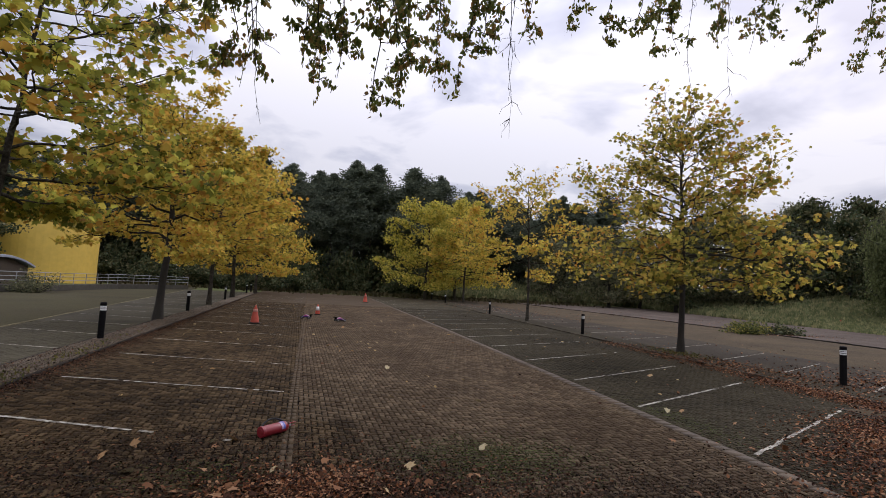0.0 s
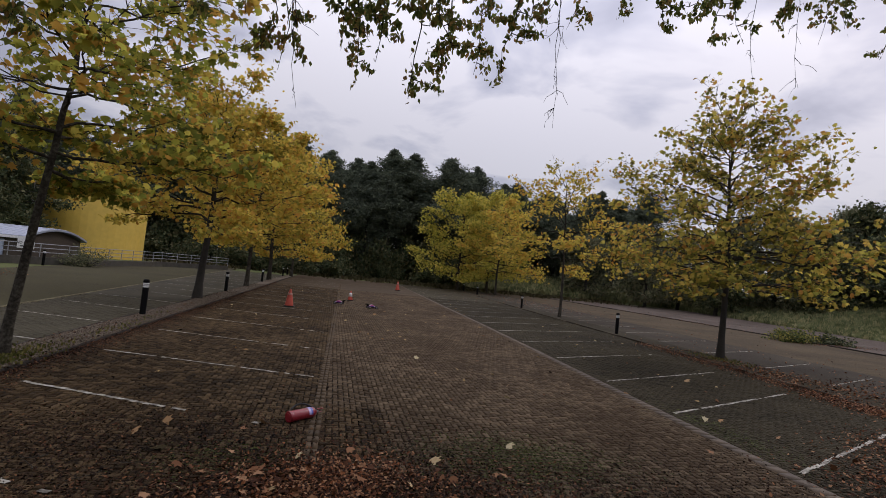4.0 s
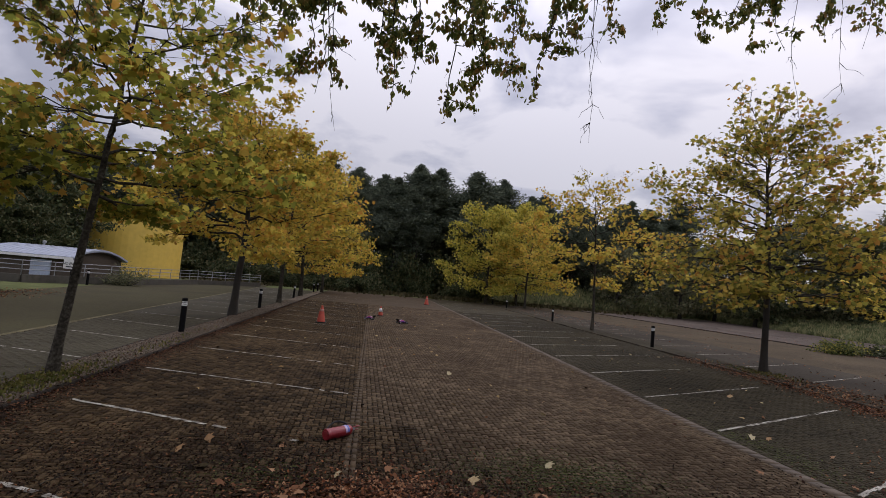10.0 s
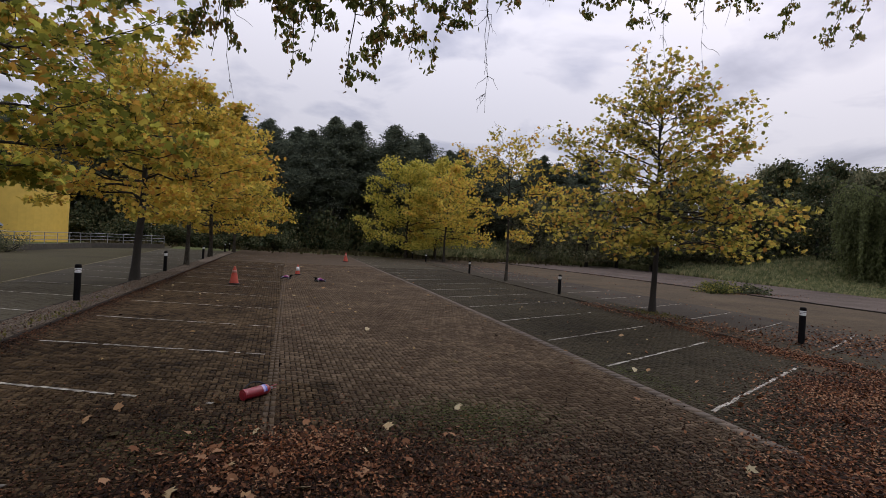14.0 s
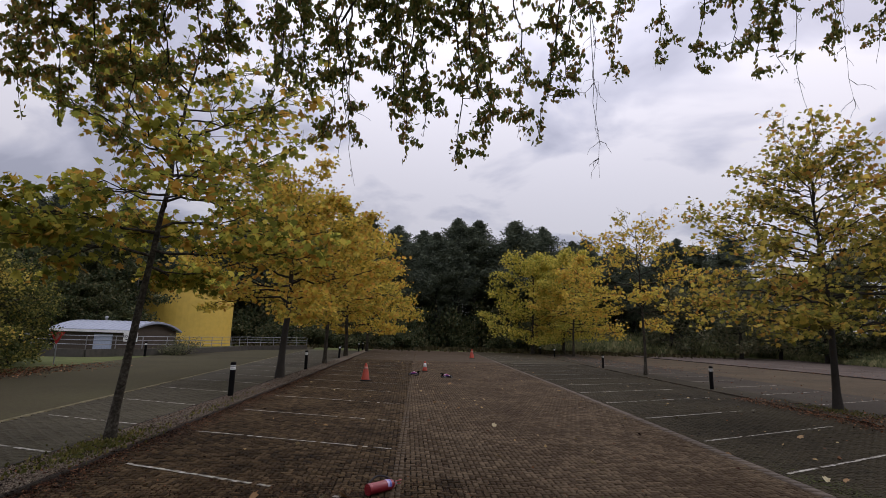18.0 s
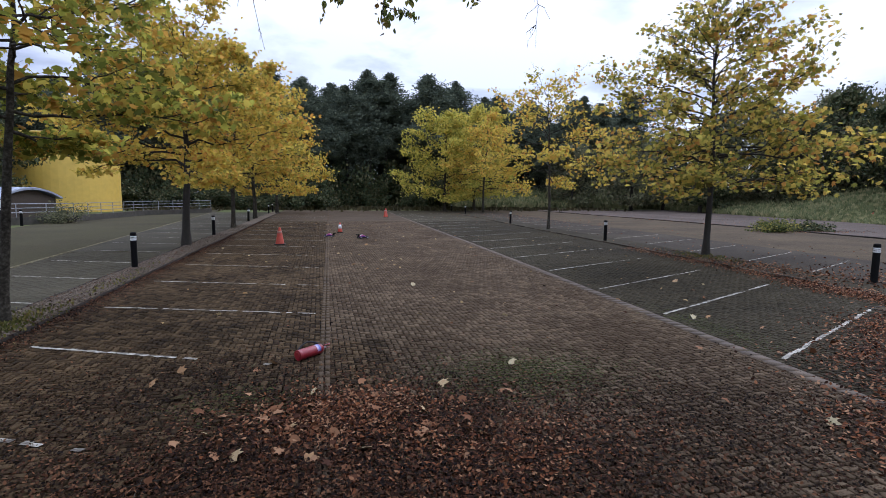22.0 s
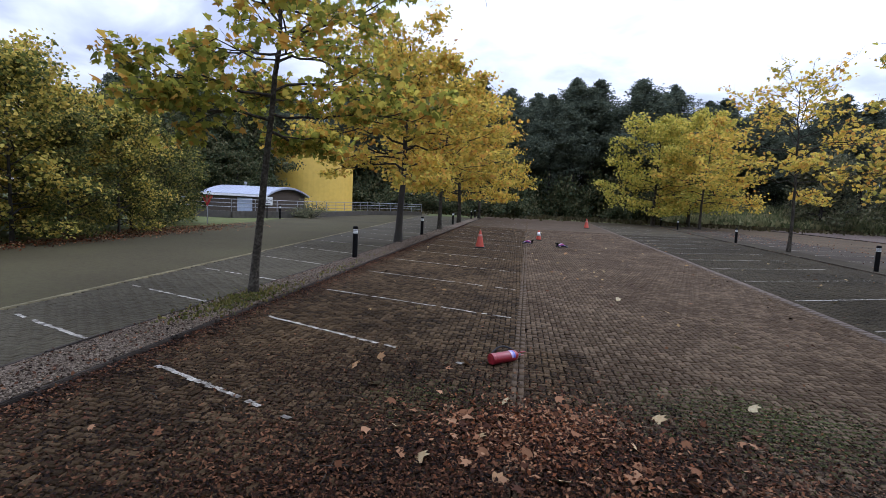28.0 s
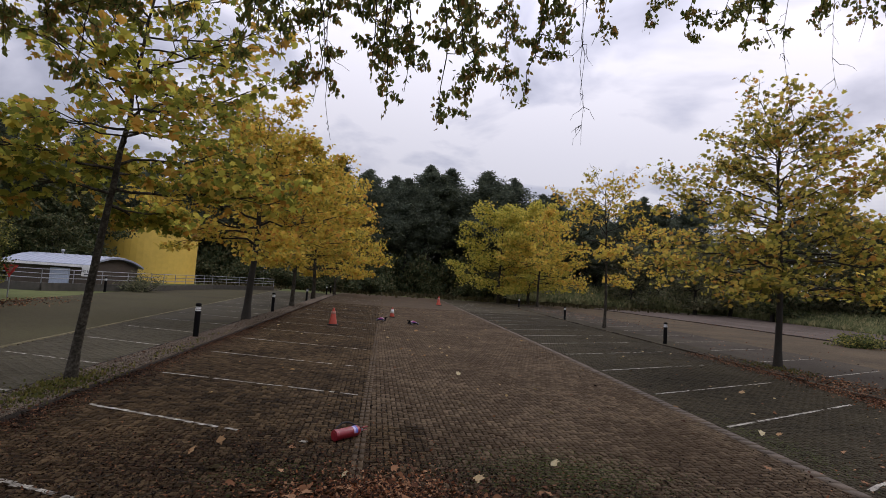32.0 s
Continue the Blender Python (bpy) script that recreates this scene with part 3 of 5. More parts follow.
def make_tree(name, label, at, height, crown_base, radius, leaf, leaf_size, leaves, mat, bark, seed, trunk_r=0.09, lean=(0.0, 0.0), group="",
              limbs=16, shape="round", twigs=7, spread=0.2, droop=0.3, split=True, rise=0.5, thin_top=0.0, thin_pow=1.3, layer=0.5, bias=0.0):
    """A tapered trunk, limbs that bear side branches and twigs, and leaves gathered at the twig ends."""
    rng = np.random.default_rng(seed)
    root = thing(name, label, "tree", group, at=at)
    lx, ly = lean
    k = 14
    tz = np.linspace(-0.08, height * 0.9, k)
    up_t = np.maximum(tz / height, 0)
    tp = np.stack([lx * up_t ** 1.2 + np.cumsum(rng.normal(0, 0.022, k)) * (tz / 3), ly * up_t + np.cumsum(rng.normal(0, 0.022, k)) * (tz / 3), tz], 1)
    tr = trunk_r * (1 - 0.93 * np.clip(tz / (height * 0.92), 0, 1)) ** 0.85
    tr[0] *= 1.45; tr[1] *= 1.05
    v, f = tube_arrays([(tp, np.maximum(tr, 0.008))], 10)
    child("trunk", mesh("trunk", v, f, bark, True), root)
    twig_paths, limb_paths, ends, weight = [], [], [], []
    ga = rng.uniform(0, 6)
    for i in range(limbs):
        h = (i + rng.uniform(0.1, 0.9)) / limbs
        z0 = crown_base * 0.97 + (height * 0.84 - crown_base * 0.97) * h ** 1.05
        if shape == "round":
            prof = np.interp(h, (0, 0.12, 0.45, 0.75, 1.0), (0.86, 1.0, 0.86, 0.6, 0.34))
        elif shape == "cone":
            prof = max(0.12, 1.05 - h) * (0.75 + 0.5 * min(1, h * 4))
        else:
            prof = max(0.15, math.sin(math.pi * min(1, 0.25 + 0.72 * h)))
        ga += 2.4 + rng.normal(0, 0.35)
        L = radius * prof * rng.uniform(0.7, 1.1) * (1 + bias * math.cos(ga))
        p = np.array([np.interp(z0, tz, tp[:, c]) for c in range(3)])
        slope = rise * (0.1 + 1.5 * h ** 1.3) * rng.uniform(0.5, 1.15)
        out = np.array([math.cos(ga), math.sin(ga), slope])
        q = p + out * L
        lp = wander(p, q, 9, 0.03 * L, rng)
        lp[:, 2] += np.linspace(0, 1, 9) ** 2 * -0.07 * L * (1 - h)
        r0 = 0.45 * np.interp(z0, tz, tr) + 0.007
        limb_paths.append((lp, np.linspace(r0, 0.006, 9)))
        side = np.array([-math.sin(ga), math.cos(ga), 0.0])
        for j in range(twigs):
            a = min(1.0, (j + rng.uniform(0.3, 1.2)) / twigs * 0.85 + 0.15)
            b = np.array([np.interp(a * 8, np.arange(9), lp[:, c]) for c in range(3)])
            sgn = 1 if j % 2 else -1
            dirn = out / np.linalg.norm(out) * rng.uniform(0.45, 1.0) + side * sgn * rng.uniform(0.3, 1.0) * (1.15 - a)
            dirn = dirn + np.array([0, 0, rng.normal(0.06, 0.28)]); dirn /= np.linalg.norm(dirn)
            tl = (0.42 * L * (1.1 - 0.62 * a) + 0.18) * rng.uniform(0.6, 1.2)
            br = wander(b, b + dirn * tl, 6, 0.03 * tl, rng)
            rb = 0.45 * r0 * (1.1 - a * 0.75) + 0.0035
            twig_paths.append((br, np.linspace(rb, 0.004, 6)))
            for g in range(5):
                c0 = br[min(5, 1 + g)]
                d2 = dirn * rng.uniform(0.2, 0.9) + rng.normal(0, 0.55, 3) * np.array([1, 1, 0.6]) + np.array([0, 0, 0.1])
                d2 /= np.linalg.norm(d2) + 1e-6
                t2 = rng.uniform(0.14, 0.42) * (0.5 + 0.16 * radius)
                tw = wander(c0, c0 + d2 * t2, 4, 0.04 * t2, rng)
                twig_paths.append((tw, np.linspace(0.0045, 0.0025, 4)))
                ends += [tw[-1], tw[2]]
    if split:
        for lp in limb_paths:
            v, f = tube_arrays([lp], 6)
            child("limb", mesh("limb", v, f, bark, True), root)
    else:
        v, f = tube_arrays(limb_paths, 5)
        tagged(child("limbwork", mesh("limbwork", v, f, bark, True), root), kind="stuff")
    v, f = tube_arrays(twig_paths, 4)
    tagged(child("branchwork", mesh("branchwork", v, f, bark, True), root), kind="stuff")
    ends = np.array(ends)
    up = np.clip((ends[:, 2] - crown_base) / (height - crown_base), 0, 1)
    w = np.clip(1 - thin_top * up ** thin_pow, 0.02, 1) * rng.uniform(0.25, 1.6, len(ends))
    pick = rng.choice(len(ends), leaves, p=w / w.sum())
    c = ends[pick] + rng.normal(0, spread, (leaves, 3)) * np.array([1, 1, layer]) - np.array([0, 0, 0.25 * spread])
    c = c[c[:, 2] > crown_base * 0.78]
    v, f = leaf_arrays(c, leaf_size * rng.uniform(0.55, 1.2, len(c)), leaf, rng, droop)
    tagged(child("crown", mesh("crown", v, f, mat), root), kind="stuff")
    return root


ROW_L, ROW_R = "trees in the left planting strip", "trees in the right planting strip"
make_tree("maple_tree", "young maple with thin green and yellow foliage in the gravel strip", (-4.85, 9.15, 0.03), 8.2, 3.05, 2.9, "maple", 0.15, 6300, M_leaf_green, M_bark, 11, 0.078, (0.75, 0.1), ROW_L, 26, spread=0.12, thin_top=0.985, thin_pow=0.42, rise=0.42, bias=0.2)
make_tree("maple_tree", "stout maple with dense golden foliage in the gravel strip", (-5.15, 21.85, 0.03), 9.3, 2.9, 4.3, "maple", 0.17, 14500, M_leaf_gold, M_bark_dark, 12, 0.155, (0.2, 0.0), ROW_L, 36, spread=0.17, thin_top=0.3, rise=0.45)
make_tree("maple_tree", "golden maple with a grey trunk in the gravel strip", (-5.0, 32.5, 0.03), 10.9, 3.0, 4.6, "maple", 0.2, 11500, M_leaf_gold, M_bark, 13, 0.125, (0.2, 0.0), ROW_L, 30, spread=0.2, thin_top=0.6, rise=0.55)
make_tree("maple_tree", "orange-gold maple near the end of the gravel strip", (-5.2, 45.0, 0.03), 12.0, 2.6, 5.0, "rough", 0.24, 9500, M_leaf_gold, M_bark, 14, 0.16, (0.2, 0.0), ROW_L, 24, spread=0.28, split=False)
make_tree("maple_tree", "yellow maple at the end of the gravel strip", (-4.4, 58.0, 0.03), 11.0, 2.4, 5.4, "rough", 0.26, 8500, M_leaf_gold, M_bark, 15, 0.16, (0.2, 0.0), ROW_L, 22, spread=0.32, split=False)
make_tree("maple_tree", "round-crowned maple turning yellow, with sparse top", (13.6, 15.2, 0.03), 9.4, 2.5, 3.85, "maple", 0.168, 9800, M_leaf_mixed, M_bark_dark, 29, 0.115, (0.1, 0.0), ROW_R, 46, twigs=9, spread=0.16, thin_top=0.6, thin_pow=0.9, rise=0.6)
make_tree("maple_tree", "thin maple with yellow and orange leaves and a bare top", (14.3, 29.5, 0.03), 10.0, 3.3, 4.7, "maple", 0.2, 3900, M_leaf_gold, M_bark, 17, 0.09, (0.2, 0.0), ROW_R, 24, spread=0.18, thin_top=0.86, thin_pow=0.8, rise=0.7)
make_tree("maple_tree", "small yellow maple beside the drive", (20.6, 61.5, 0.0), 12.6, 2.8, 5.4, "rough", 0.27, 6000, M_leaf_gold, M_bark, 18, 0.14, (0.2, 0.0), ROW_R, 22, spread=0.3, split=False)
make_tree("maple_tree", "yellow-green maple with a broad low crown", (16.6, 66.0, 0.0), 13.6, 1.6, 6.3, "rough", 0.27, 13000, M_leaf_lime, M_bark, 19, 0.2, (0.2, 0.0), ROW_R, 28, spread=0.36, split=False, rise=0.6)
make_tree("maple_tree", "yellow-green maple at the end of the car park", (22.0, 70.0, 0.0), 15.0, 1.8, 6.8, "rough", 0.27, 13000, M_leaf_lime, M_bark, 20, 0.2, (0.2, 0.0), ROW_R, 28, spread=0.36, split=False, rise=0.6)

# young trees of the hedge on the left
HEDGE = "hedge of young trees"
h1 = make_tree("hedge_tree", "young green tree in a dense mixed hedge", (-15.6, 14.0, -0.06), 6.4, 0.35, 2.1, "rough", 0.12, 11500, M_leaf_hedge, M_bark_dark, 31, 0.06, (0, 0), HEDGE, 30, "oval", 8, 0.15, split=False, rise=1.25, layer=0.8, droop=0.2)
h2 = make_tree("hedge_tree", "young yellowing tree in a dense mixed hedge", (-17.6, 17.0, -0.06), 6.4, 0.35, 2.1, "rough", 0.12, 11500, M_leaf_turning, M_bark_dark, 32, 0.06, (0, 0), HEDGE, 28, "oval", 8, 0.15, split=False, rise=1.25, layer=0.8, droop=0.2)
h3 = make_tree("hedge_tree", "young dark green tree in a dense mixed hedge", (-17.2, 20.8, -0.06), 5.9, 0.3, 2.0, "rough", 0.12, 11500, M_leaf_green_dark, M_bark_dark, 33, 0.06, (0, 0), HEDGE, 32, "oval", 8, 0.15, split=False, rise=1.25, layer=0.8, droop=0.2)
for i, (kind_, hx, hy, hs) in enumerate(((0, -15.9, 18.6, 0.86), (2, -18.0, 24.0, 0.85), (0, -18.5, 13.0, 1.05), (1, -19.5, 16.5, 1.2), (0, -15.2, 10.6, 0.9), (2, -20.5, 21.0, 1.1), (1, -22.0, 13.5, 1.25),
                                         (0, -19.0, 9.0, 1.0), (1, -23.5, 18.0, 1.25), (2, -15.2, 15.6, 0.74), (2, -19.8, 27.0, 0.85), (2, -22.5, 24.5, 1.05))):
    copy_thing((h1, h2, h3)[kind_], pose(hx, hy, -0.06, 0, 0, 67 * i) @ Matrix.Diagonal((hs, hs, hs, 1)))

# pine wood behind
PINES = "pines of the wood"


def make_pine(seed, h):
    rng = np.random.default_rng(seed)
    root = thing("pine_tree", "tall dark green pine at the edge of the wood", "tree", PINES, at=(0, 300, -0.07))
    tz = np.linspace(0, h * 0.97, 10)
    tp = np.stack([np.cumsum(rng.normal(0, 0.09, 10)), np.cumsum(rng.normal(0, 0.09, 10)), tz], 1)
    v, f = tube_arrays([(tp, np.linspace(0.24, 0.04, 10))], 7)
    child("trunk", mesh("trunk", v, f, M_bark_dark, True), root)
    paths, pos = [], []
    low = rng.uniform(0.38, 0.52)
    for i in range(170):
        hh = rng.random() ** 0.8
        z = h * (low + (1 - low) * hh) if i > 16 else h * rng.uniform(0.12, low)
        a = rng.uniform(0, 6.283)
        L = (3.2 * (1 - hh ** 1.45) + 0.35) * rng.uniform(0.4, 1.25) if i > 16 else rng.uniform(0.8, 2.4)
        p = np.array([np.interp(z, tz, tp[:, 0]), np.interp(z, tz, tp[:, 1]), z])
        q = p + np.array([math.cos(a) * L, math.sin(a) * L, L * rng.uniform(-0.25, 0.35 + 0.75 * hh)])
        lp = wander(p, q, 6, 0.05 * L, rng)
        paths.append((lp, np.linspace(0.05, 0.012, 6)))
        m = int((34 + 68 * L) * (1.0 if i > 16 else 0.3))
        t = rng.uniform(0.22, 1.08, m)
        c = p + (lp[-1] - p) * t[:, None] + rng.normal(0, 1, (m, 3)) * np.array([0.2, 0.2, 0.26]) * (0.6 + 0.3 * L)
        pos.append(c)
    # loose sprays between the limbs, closing to a pointed leader
    m = 2000
    fh = rng.random(m) ** 0.9
    fr = (2.7 * (1 - fh ** 1.4) + 0.08) * np.sqrt(rng.random(m)) * rng.uniform(0.5, 1.1, m)
    fa = rng.uniform(0, 6.283, m)
    fz = h * (low + (1.02 - low) * fh)
    pos.append(np.stack([np.interp(fz, tz, tp[:, 0]) + fr * np.cos(fa), np.interp(fz, tz, tp[:, 1]) + fr * np.sin(fa), fz], 1))
    v, f = tube_arrays(paths, 4)
    tagged(child("limbwork", mesh("limbwork", v, f, M_bark_dark, True), root), kind="stuff")
    c = np.concatenate(pos)
    v, f = leaf_arrays(c, rng.uniform(0.16, 0.4, len(c)), "tuft", rng, up=0.9)
    tagged(child("crown", mesh("crown", v, f, M_needle), root), kind="stuff")
    return root


pines = [make_pine(s, h) for s, h in ((41, 24.0), (42, 25.5), (43, 23.0), (44, 21.5))]
prng = np.random.default_rng(5)
spots = []
for row, (yy, step) in enumerate(((86, 4.4), (92, 3.8), (98, 3.6), (106, 3.4))):
    x = -62.0 + row * 1.7
    while x < 60:
        spots.append((x + prng.normal(0, 0.9), yy + prng.normal(0, 1.6) - 0.0035 * max(0, -x - 8) ** 2 * (1 if x < 0 else 0)))
        x += step * prng.uniform(0.85, 1.25)
for i, (px, py) in enumerate(spots):
    s = prng.uniform(0.82, 1.13) * (1.0 - 0.0016 * max(0, px) - 0.0012 * max(0, -px) - (0.06 if px < -4 else 0.0))
    u = s * prng.uniform(1.1, 1.65)
    m = pose(px, py, -0.07, 0, 0, prng.uniform(0, 360)) @ Matrix.Diagonal((u, u, s, 1))
    if i < 4:
        pines[i].matrix_basis = m
    else:
        copy_thing(pines[i % 4], m)

for i, (px, py, s) in enumerate(((-49.8, 56.4, 0.66), (-48.3, 64.1, 0.72), (-54.1, 65.9, 0.75), (-51.0, 49.0, 0.6), (-42.0, 66.0, 0.68))):
    copy_thing(pines[i % 4], pose(px, py, -0.07, 0, 0, 80 * i) @ Matrix.Diagonal((s * 1.2, s * 1.2, s, 1)))

# broadleaved trees beyond the drive on the right, and undergrowth below the pines
FARR = "broadleaved trees beyond the drive"
d1 = make_tree("oak_tree", "tall dark green broadleaved tree at the edge of the wood", (60.0, 52.0, -0.07), 14.0, 1.2, 5.0, "spray", 0.36, 9500, M_leaf_dark, M_bark_dark, 51, 0.25, (0, 0), FARR, 26, "oval", 7, 0.6, split=False)
d2 = make_tree("oak_tree", "dull olive broadleaved tree beyond the drive", (68.0, 50.0, -0.07), 13.0, 1.2, 4.6, "spray", 0.36, 7500, M_leaf_olive, M_bark_dark, 52, 0.25, (0, 0), FARR, 26, "oval", 7, 0.6, split=False)
for i, (tx, ty, ts) in enumerate(((54, 62, 1.0), (48, 70, 1.0), (74, 44, 1.05), (80, 38, 1.1), (64, 62, 1.15), (78, 52, 1.15), (42, 78, 0.95), (86, 30, 1.25), (72, 58, 1.2), (57, 74, 1.1), (66, 46, 0.9), (73, 37, 0.9), (82, 26, 1.25), (80, 21, 1.2), (88, 14, 1.3), (88, 36, 1.3), (60, 56, 0.95), (92, 22, 1.35), (84, 34, 1.1), (77, 47, 1.1), (70, 54, 1.1), (90, 28, 1.2), (63, 68, 1.1), (96, 16, 1.3), (-35, 53, 0.95), (-31.5, 57, 0.9), (-38, 47, 1.0), (-40, 56, 1.1), (-36.5, 61, 0.9), (-46, 48, 0.85), (-33, 49.5, 0.6), (-30, 51, 0.5))):
    copy_thing(d1 if tx < 0 else (d1, d2, d2, d2, d2)[i % 5], pose(tx, ty, -0.07, 0, 0, 53 * i) @ Matrix.Diagonal((ts, ts, ts * (1.25 if tx > 60 else 1.05 if tx < -30 else 1.0), 1)))


def make_willow(at, h, r, seed):
    """A short trunk, arching limbs, and strands that hang from them."""
    rng = np.random.default_rng(seed)
    root = thing("willow_tree", "drooping green willow beyond the drive", "tree", at=at)
    tp = np.array([(0, 0, -0.3), (0.1, 0, h * 0.25), (0.2, 0.1, h * 0.5), (0.2, 0.2, h * 0.8)])
    v, f = tube_arrays([(tp, [0.35, 0.26, 0.2, 0.06])], 8)
    child("trunk", mesh("trunk", v, f, M_bark_dark, True), root)
    limbs, strands, pos = [], [], []
    for i in range(46):
        a, z0 = rng.uniform(0, 6.283), h * rng.uniform(0.3, 0.8)
        L = r * rng.uniform(0.4, 1.0)
        p = np.array([0.15, 0.1, z0]); q = p + np.array([math.cos(a) * L, math.sin(a) * L, (h - z0) * rng.uniform(0.2, 0.8)])
        lp = wander(p, q, 7, 0.04 * L, rng); lp[:, 2] += 0.12 * L * np.sin(np.linspace(0, math.pi, 7))
        limbs.append((lp, np.linspace(0.07, 0.02, 7)))
        for j in range(13):
            b = lp[rng.integers(2, 7)] + rng.normal(0, 0.3, 3)
            d = min(b[2] - 0.5, rng.uniform(0.25, 0.75) * h)
            st = wander(b, b + np.array([math.cos(a) * 0.35, math.sin(a) * 0.35, -max(0.5, d)]), 6, 0.07, rng)
            strands.append((st, np.linspace(0.012, 0.006, 6)))
            m = int(20 + 26 * max(0.5, d) / 2)
            s = rng.uniform(0, 5, m)
            pos.append(np.stack([np.interp(s, np.arange(6), st[:, c]) for c in range(3)], 1) + rng.normal(0, 0.1, (m, 3)))
    v, f = tube_arrays(limbs + strands, 4)
    tagged(child("branchwork", mesh("branchwork", v, f, M_bark_dark, True), root), kind="stuff")
    c = np.concatenate(pos)
    v, f = leaf_arrays(c, rng.uniform(0.16, 0.34, len(c)), "oval", rng, 1.3)
    tagged(child("crown", mesh("crown", v, f, M_leaf_willow), root), kind="stuff")
    return root


make_willow((59.0, 33.5, 0.0), 12.0, 6.0, 81)
make_tree("birch_tree", "bare pale birch among the far trees", (86.0, 58.0, 0.0), 21.0, 6.0, 4.0, "rough", 0.2, 500, M_leaf_olive, M_bark, 82, 0.2, (0.2, 0.0), "bare far trees", 26, "oval", 8, 0.3, split=False, rise=1.2)
make_tree("birch_tree", "bare slender birch among the far trees", (96.0, 60.0, 0.0), 22.0, 6.0, 4.0, "rough", 0.2, 300, M_leaf_olive, M_bark, 83, 0.2, (0.2, 0.0), "bare far trees", 26, "oval", 8, 0.3, split=False, rise=1.2)


def make_bush(name, label, at, r, h, mat, seed, n=2200, size=0.2, group="", kind_="rough"):
    rng = np.random.default_rng(seed)
    root = thing(name, label, "bush", group, at=at)
    paths, pts = [], []
    for i in range(26):
        a, rr = rng.uniform(0, 6.283), r * rng.uniform(0.2, 1.0)
        q = np.array([math.cos(a) * rr, math.sin(a) * rr, h * rng.uniform(0.35, 1.0) * (1 - 0.35 * (rr / r) ** 2)])
        lp = wander(np.array([math.cos(a) * 0.1, math.sin(a) * 0.1, -0.04]), q, 6, 0.05 * r, rng)
        paths.append((lp, np.linspace(0.03, 0.006, 6))); pts.append(lp[2:])
    v, f = tube_arrays(paths, 4)
    tagged(child("stemwork", mesh("stemwork", v, f, M_bark_dark, True), root), kind="stuff")
    pts = np.concatenate(pts)
    c = pts[rng.integers(0, len(pts), n)] + rng.normal(0, 0.14 * r, (n, 3)) * np.array([1, 1, 0.7])
    c[:, 2] = np.abs(c[:, 2]) + 0.03
    v, f = leaf_arrays(c, size * rng.uniform(0.6, 1.3, n), kind_, rng, 0.1)
    tagged(child("foliage", mesh("foliage", v, f, mat), root), kind="stuff")
    return root


b1 = make_bush("bush", "dark green bush at the end of the car park", (-4.0, 73.0, -0.07), 3.2, 3.4, M_leaf_dark, 61, 5200, 0.24, "bushes at the end of the car park")
for i, (bx, by, bs) in enumerate(((-8.5, 72, 0.9), (0.5, 74, 0.85), (-13, 74, 1.0), (15, 79, 0.7), (-19, 76, 1.1), (9, 82, 0.6), (-25, 78, 1.2), (-32, 76, 1.3), (-14, 83, 1.3), (-6, 84, 1.3), (2, 84.5, 1.2), (8, 85, 1.2), (14, 85, 1.3), (20, 84, 1.3), (-22, 82, 1.4), (-38, 74, 1.5), (-46, 68, 1.5), (-54, 62, 1.6), (70, 58, 1.4), (74, 51, 1.4), (77, 45, 1.5), (77, 36, 1.5), (81, 30, 1.5), (84, 24, 1.5), (87, 18, 1.5))):
    copy_thing(b1, pose(bx, by, -0.07, 0, 0, 77 * i) @ Matrix.Diagonal((bs * 1.15, bs, bs * (1.7 if by > 81 or bx > 50 else 1.0), 1)))

for i in range(22):
    copy_thing(b1, pose(-62 + 7.0 * i + prng.normal(0, 0.8), 109.5 + prng.normal(0, 1), -0.07, 0, 0, 61 * i) @ Matrix.Diagonal((1.7, 1.3, 3.5, 1)))

# ---- overhanging beech ----
brng = np.random.default_rng(77)
beech = thing("beech_tree", "beech overhead with drooping dark green leafy branches", "tree", at=(0, 0, 0))
trunk_pts = np.array([(-0.6, -3.4, -0.1), (-0.55, -3.4, 1.5), (-0.5, -3.3, 3.2), (-0.4, -3.2, 5.2), (-0.3, -3.1, 7.5), (-0.3, -3.0, 10.0)])
v, f = tube_arrays([(trunk_pts, [0.4, 0.3, 0.27, 0.22, 0.15, 0.06])], 14)
child("trunk", mesh("trunk", v, f, M_bark, True), beech)
tips = [(-2.75, 3.3), (-2.5, 3.25), (-2.3, 3.45), (-2.08, 3.1), (-1.8, 3.5), (-1.5, 3.42), (-1.25, 3.6), (-1.04, 3.35), (-0.9, 3.5), (-0.75, 3.5), (-0.62, 3.3), (-0.5, 3.17),
        (-0.38, 3.12), (-0.12, 3.4), (-0.05, 3.3), (0.1, 3.08), (0.2, 3.3), (0.39, 3.15), (0.58, 3.2), (0.7, 3.45), (0.85, 3.36), (1.1, 3.5), (1.3, 3.8), (1.6, 3.85),
        (1.98, 4.05), (2.38, 4.0), (2.6, 4.1), (2.86, 3.95), (3.25, 3.98), (3.6, 4.15), (3.9, 4.15), (4.27, 4.4), (4.7, 4.3), (5.2, 4.2), (5.7, 4.3)]
boughs, twigs_, leaf_pos, leaf_dir = [], [], [], []
heads = []
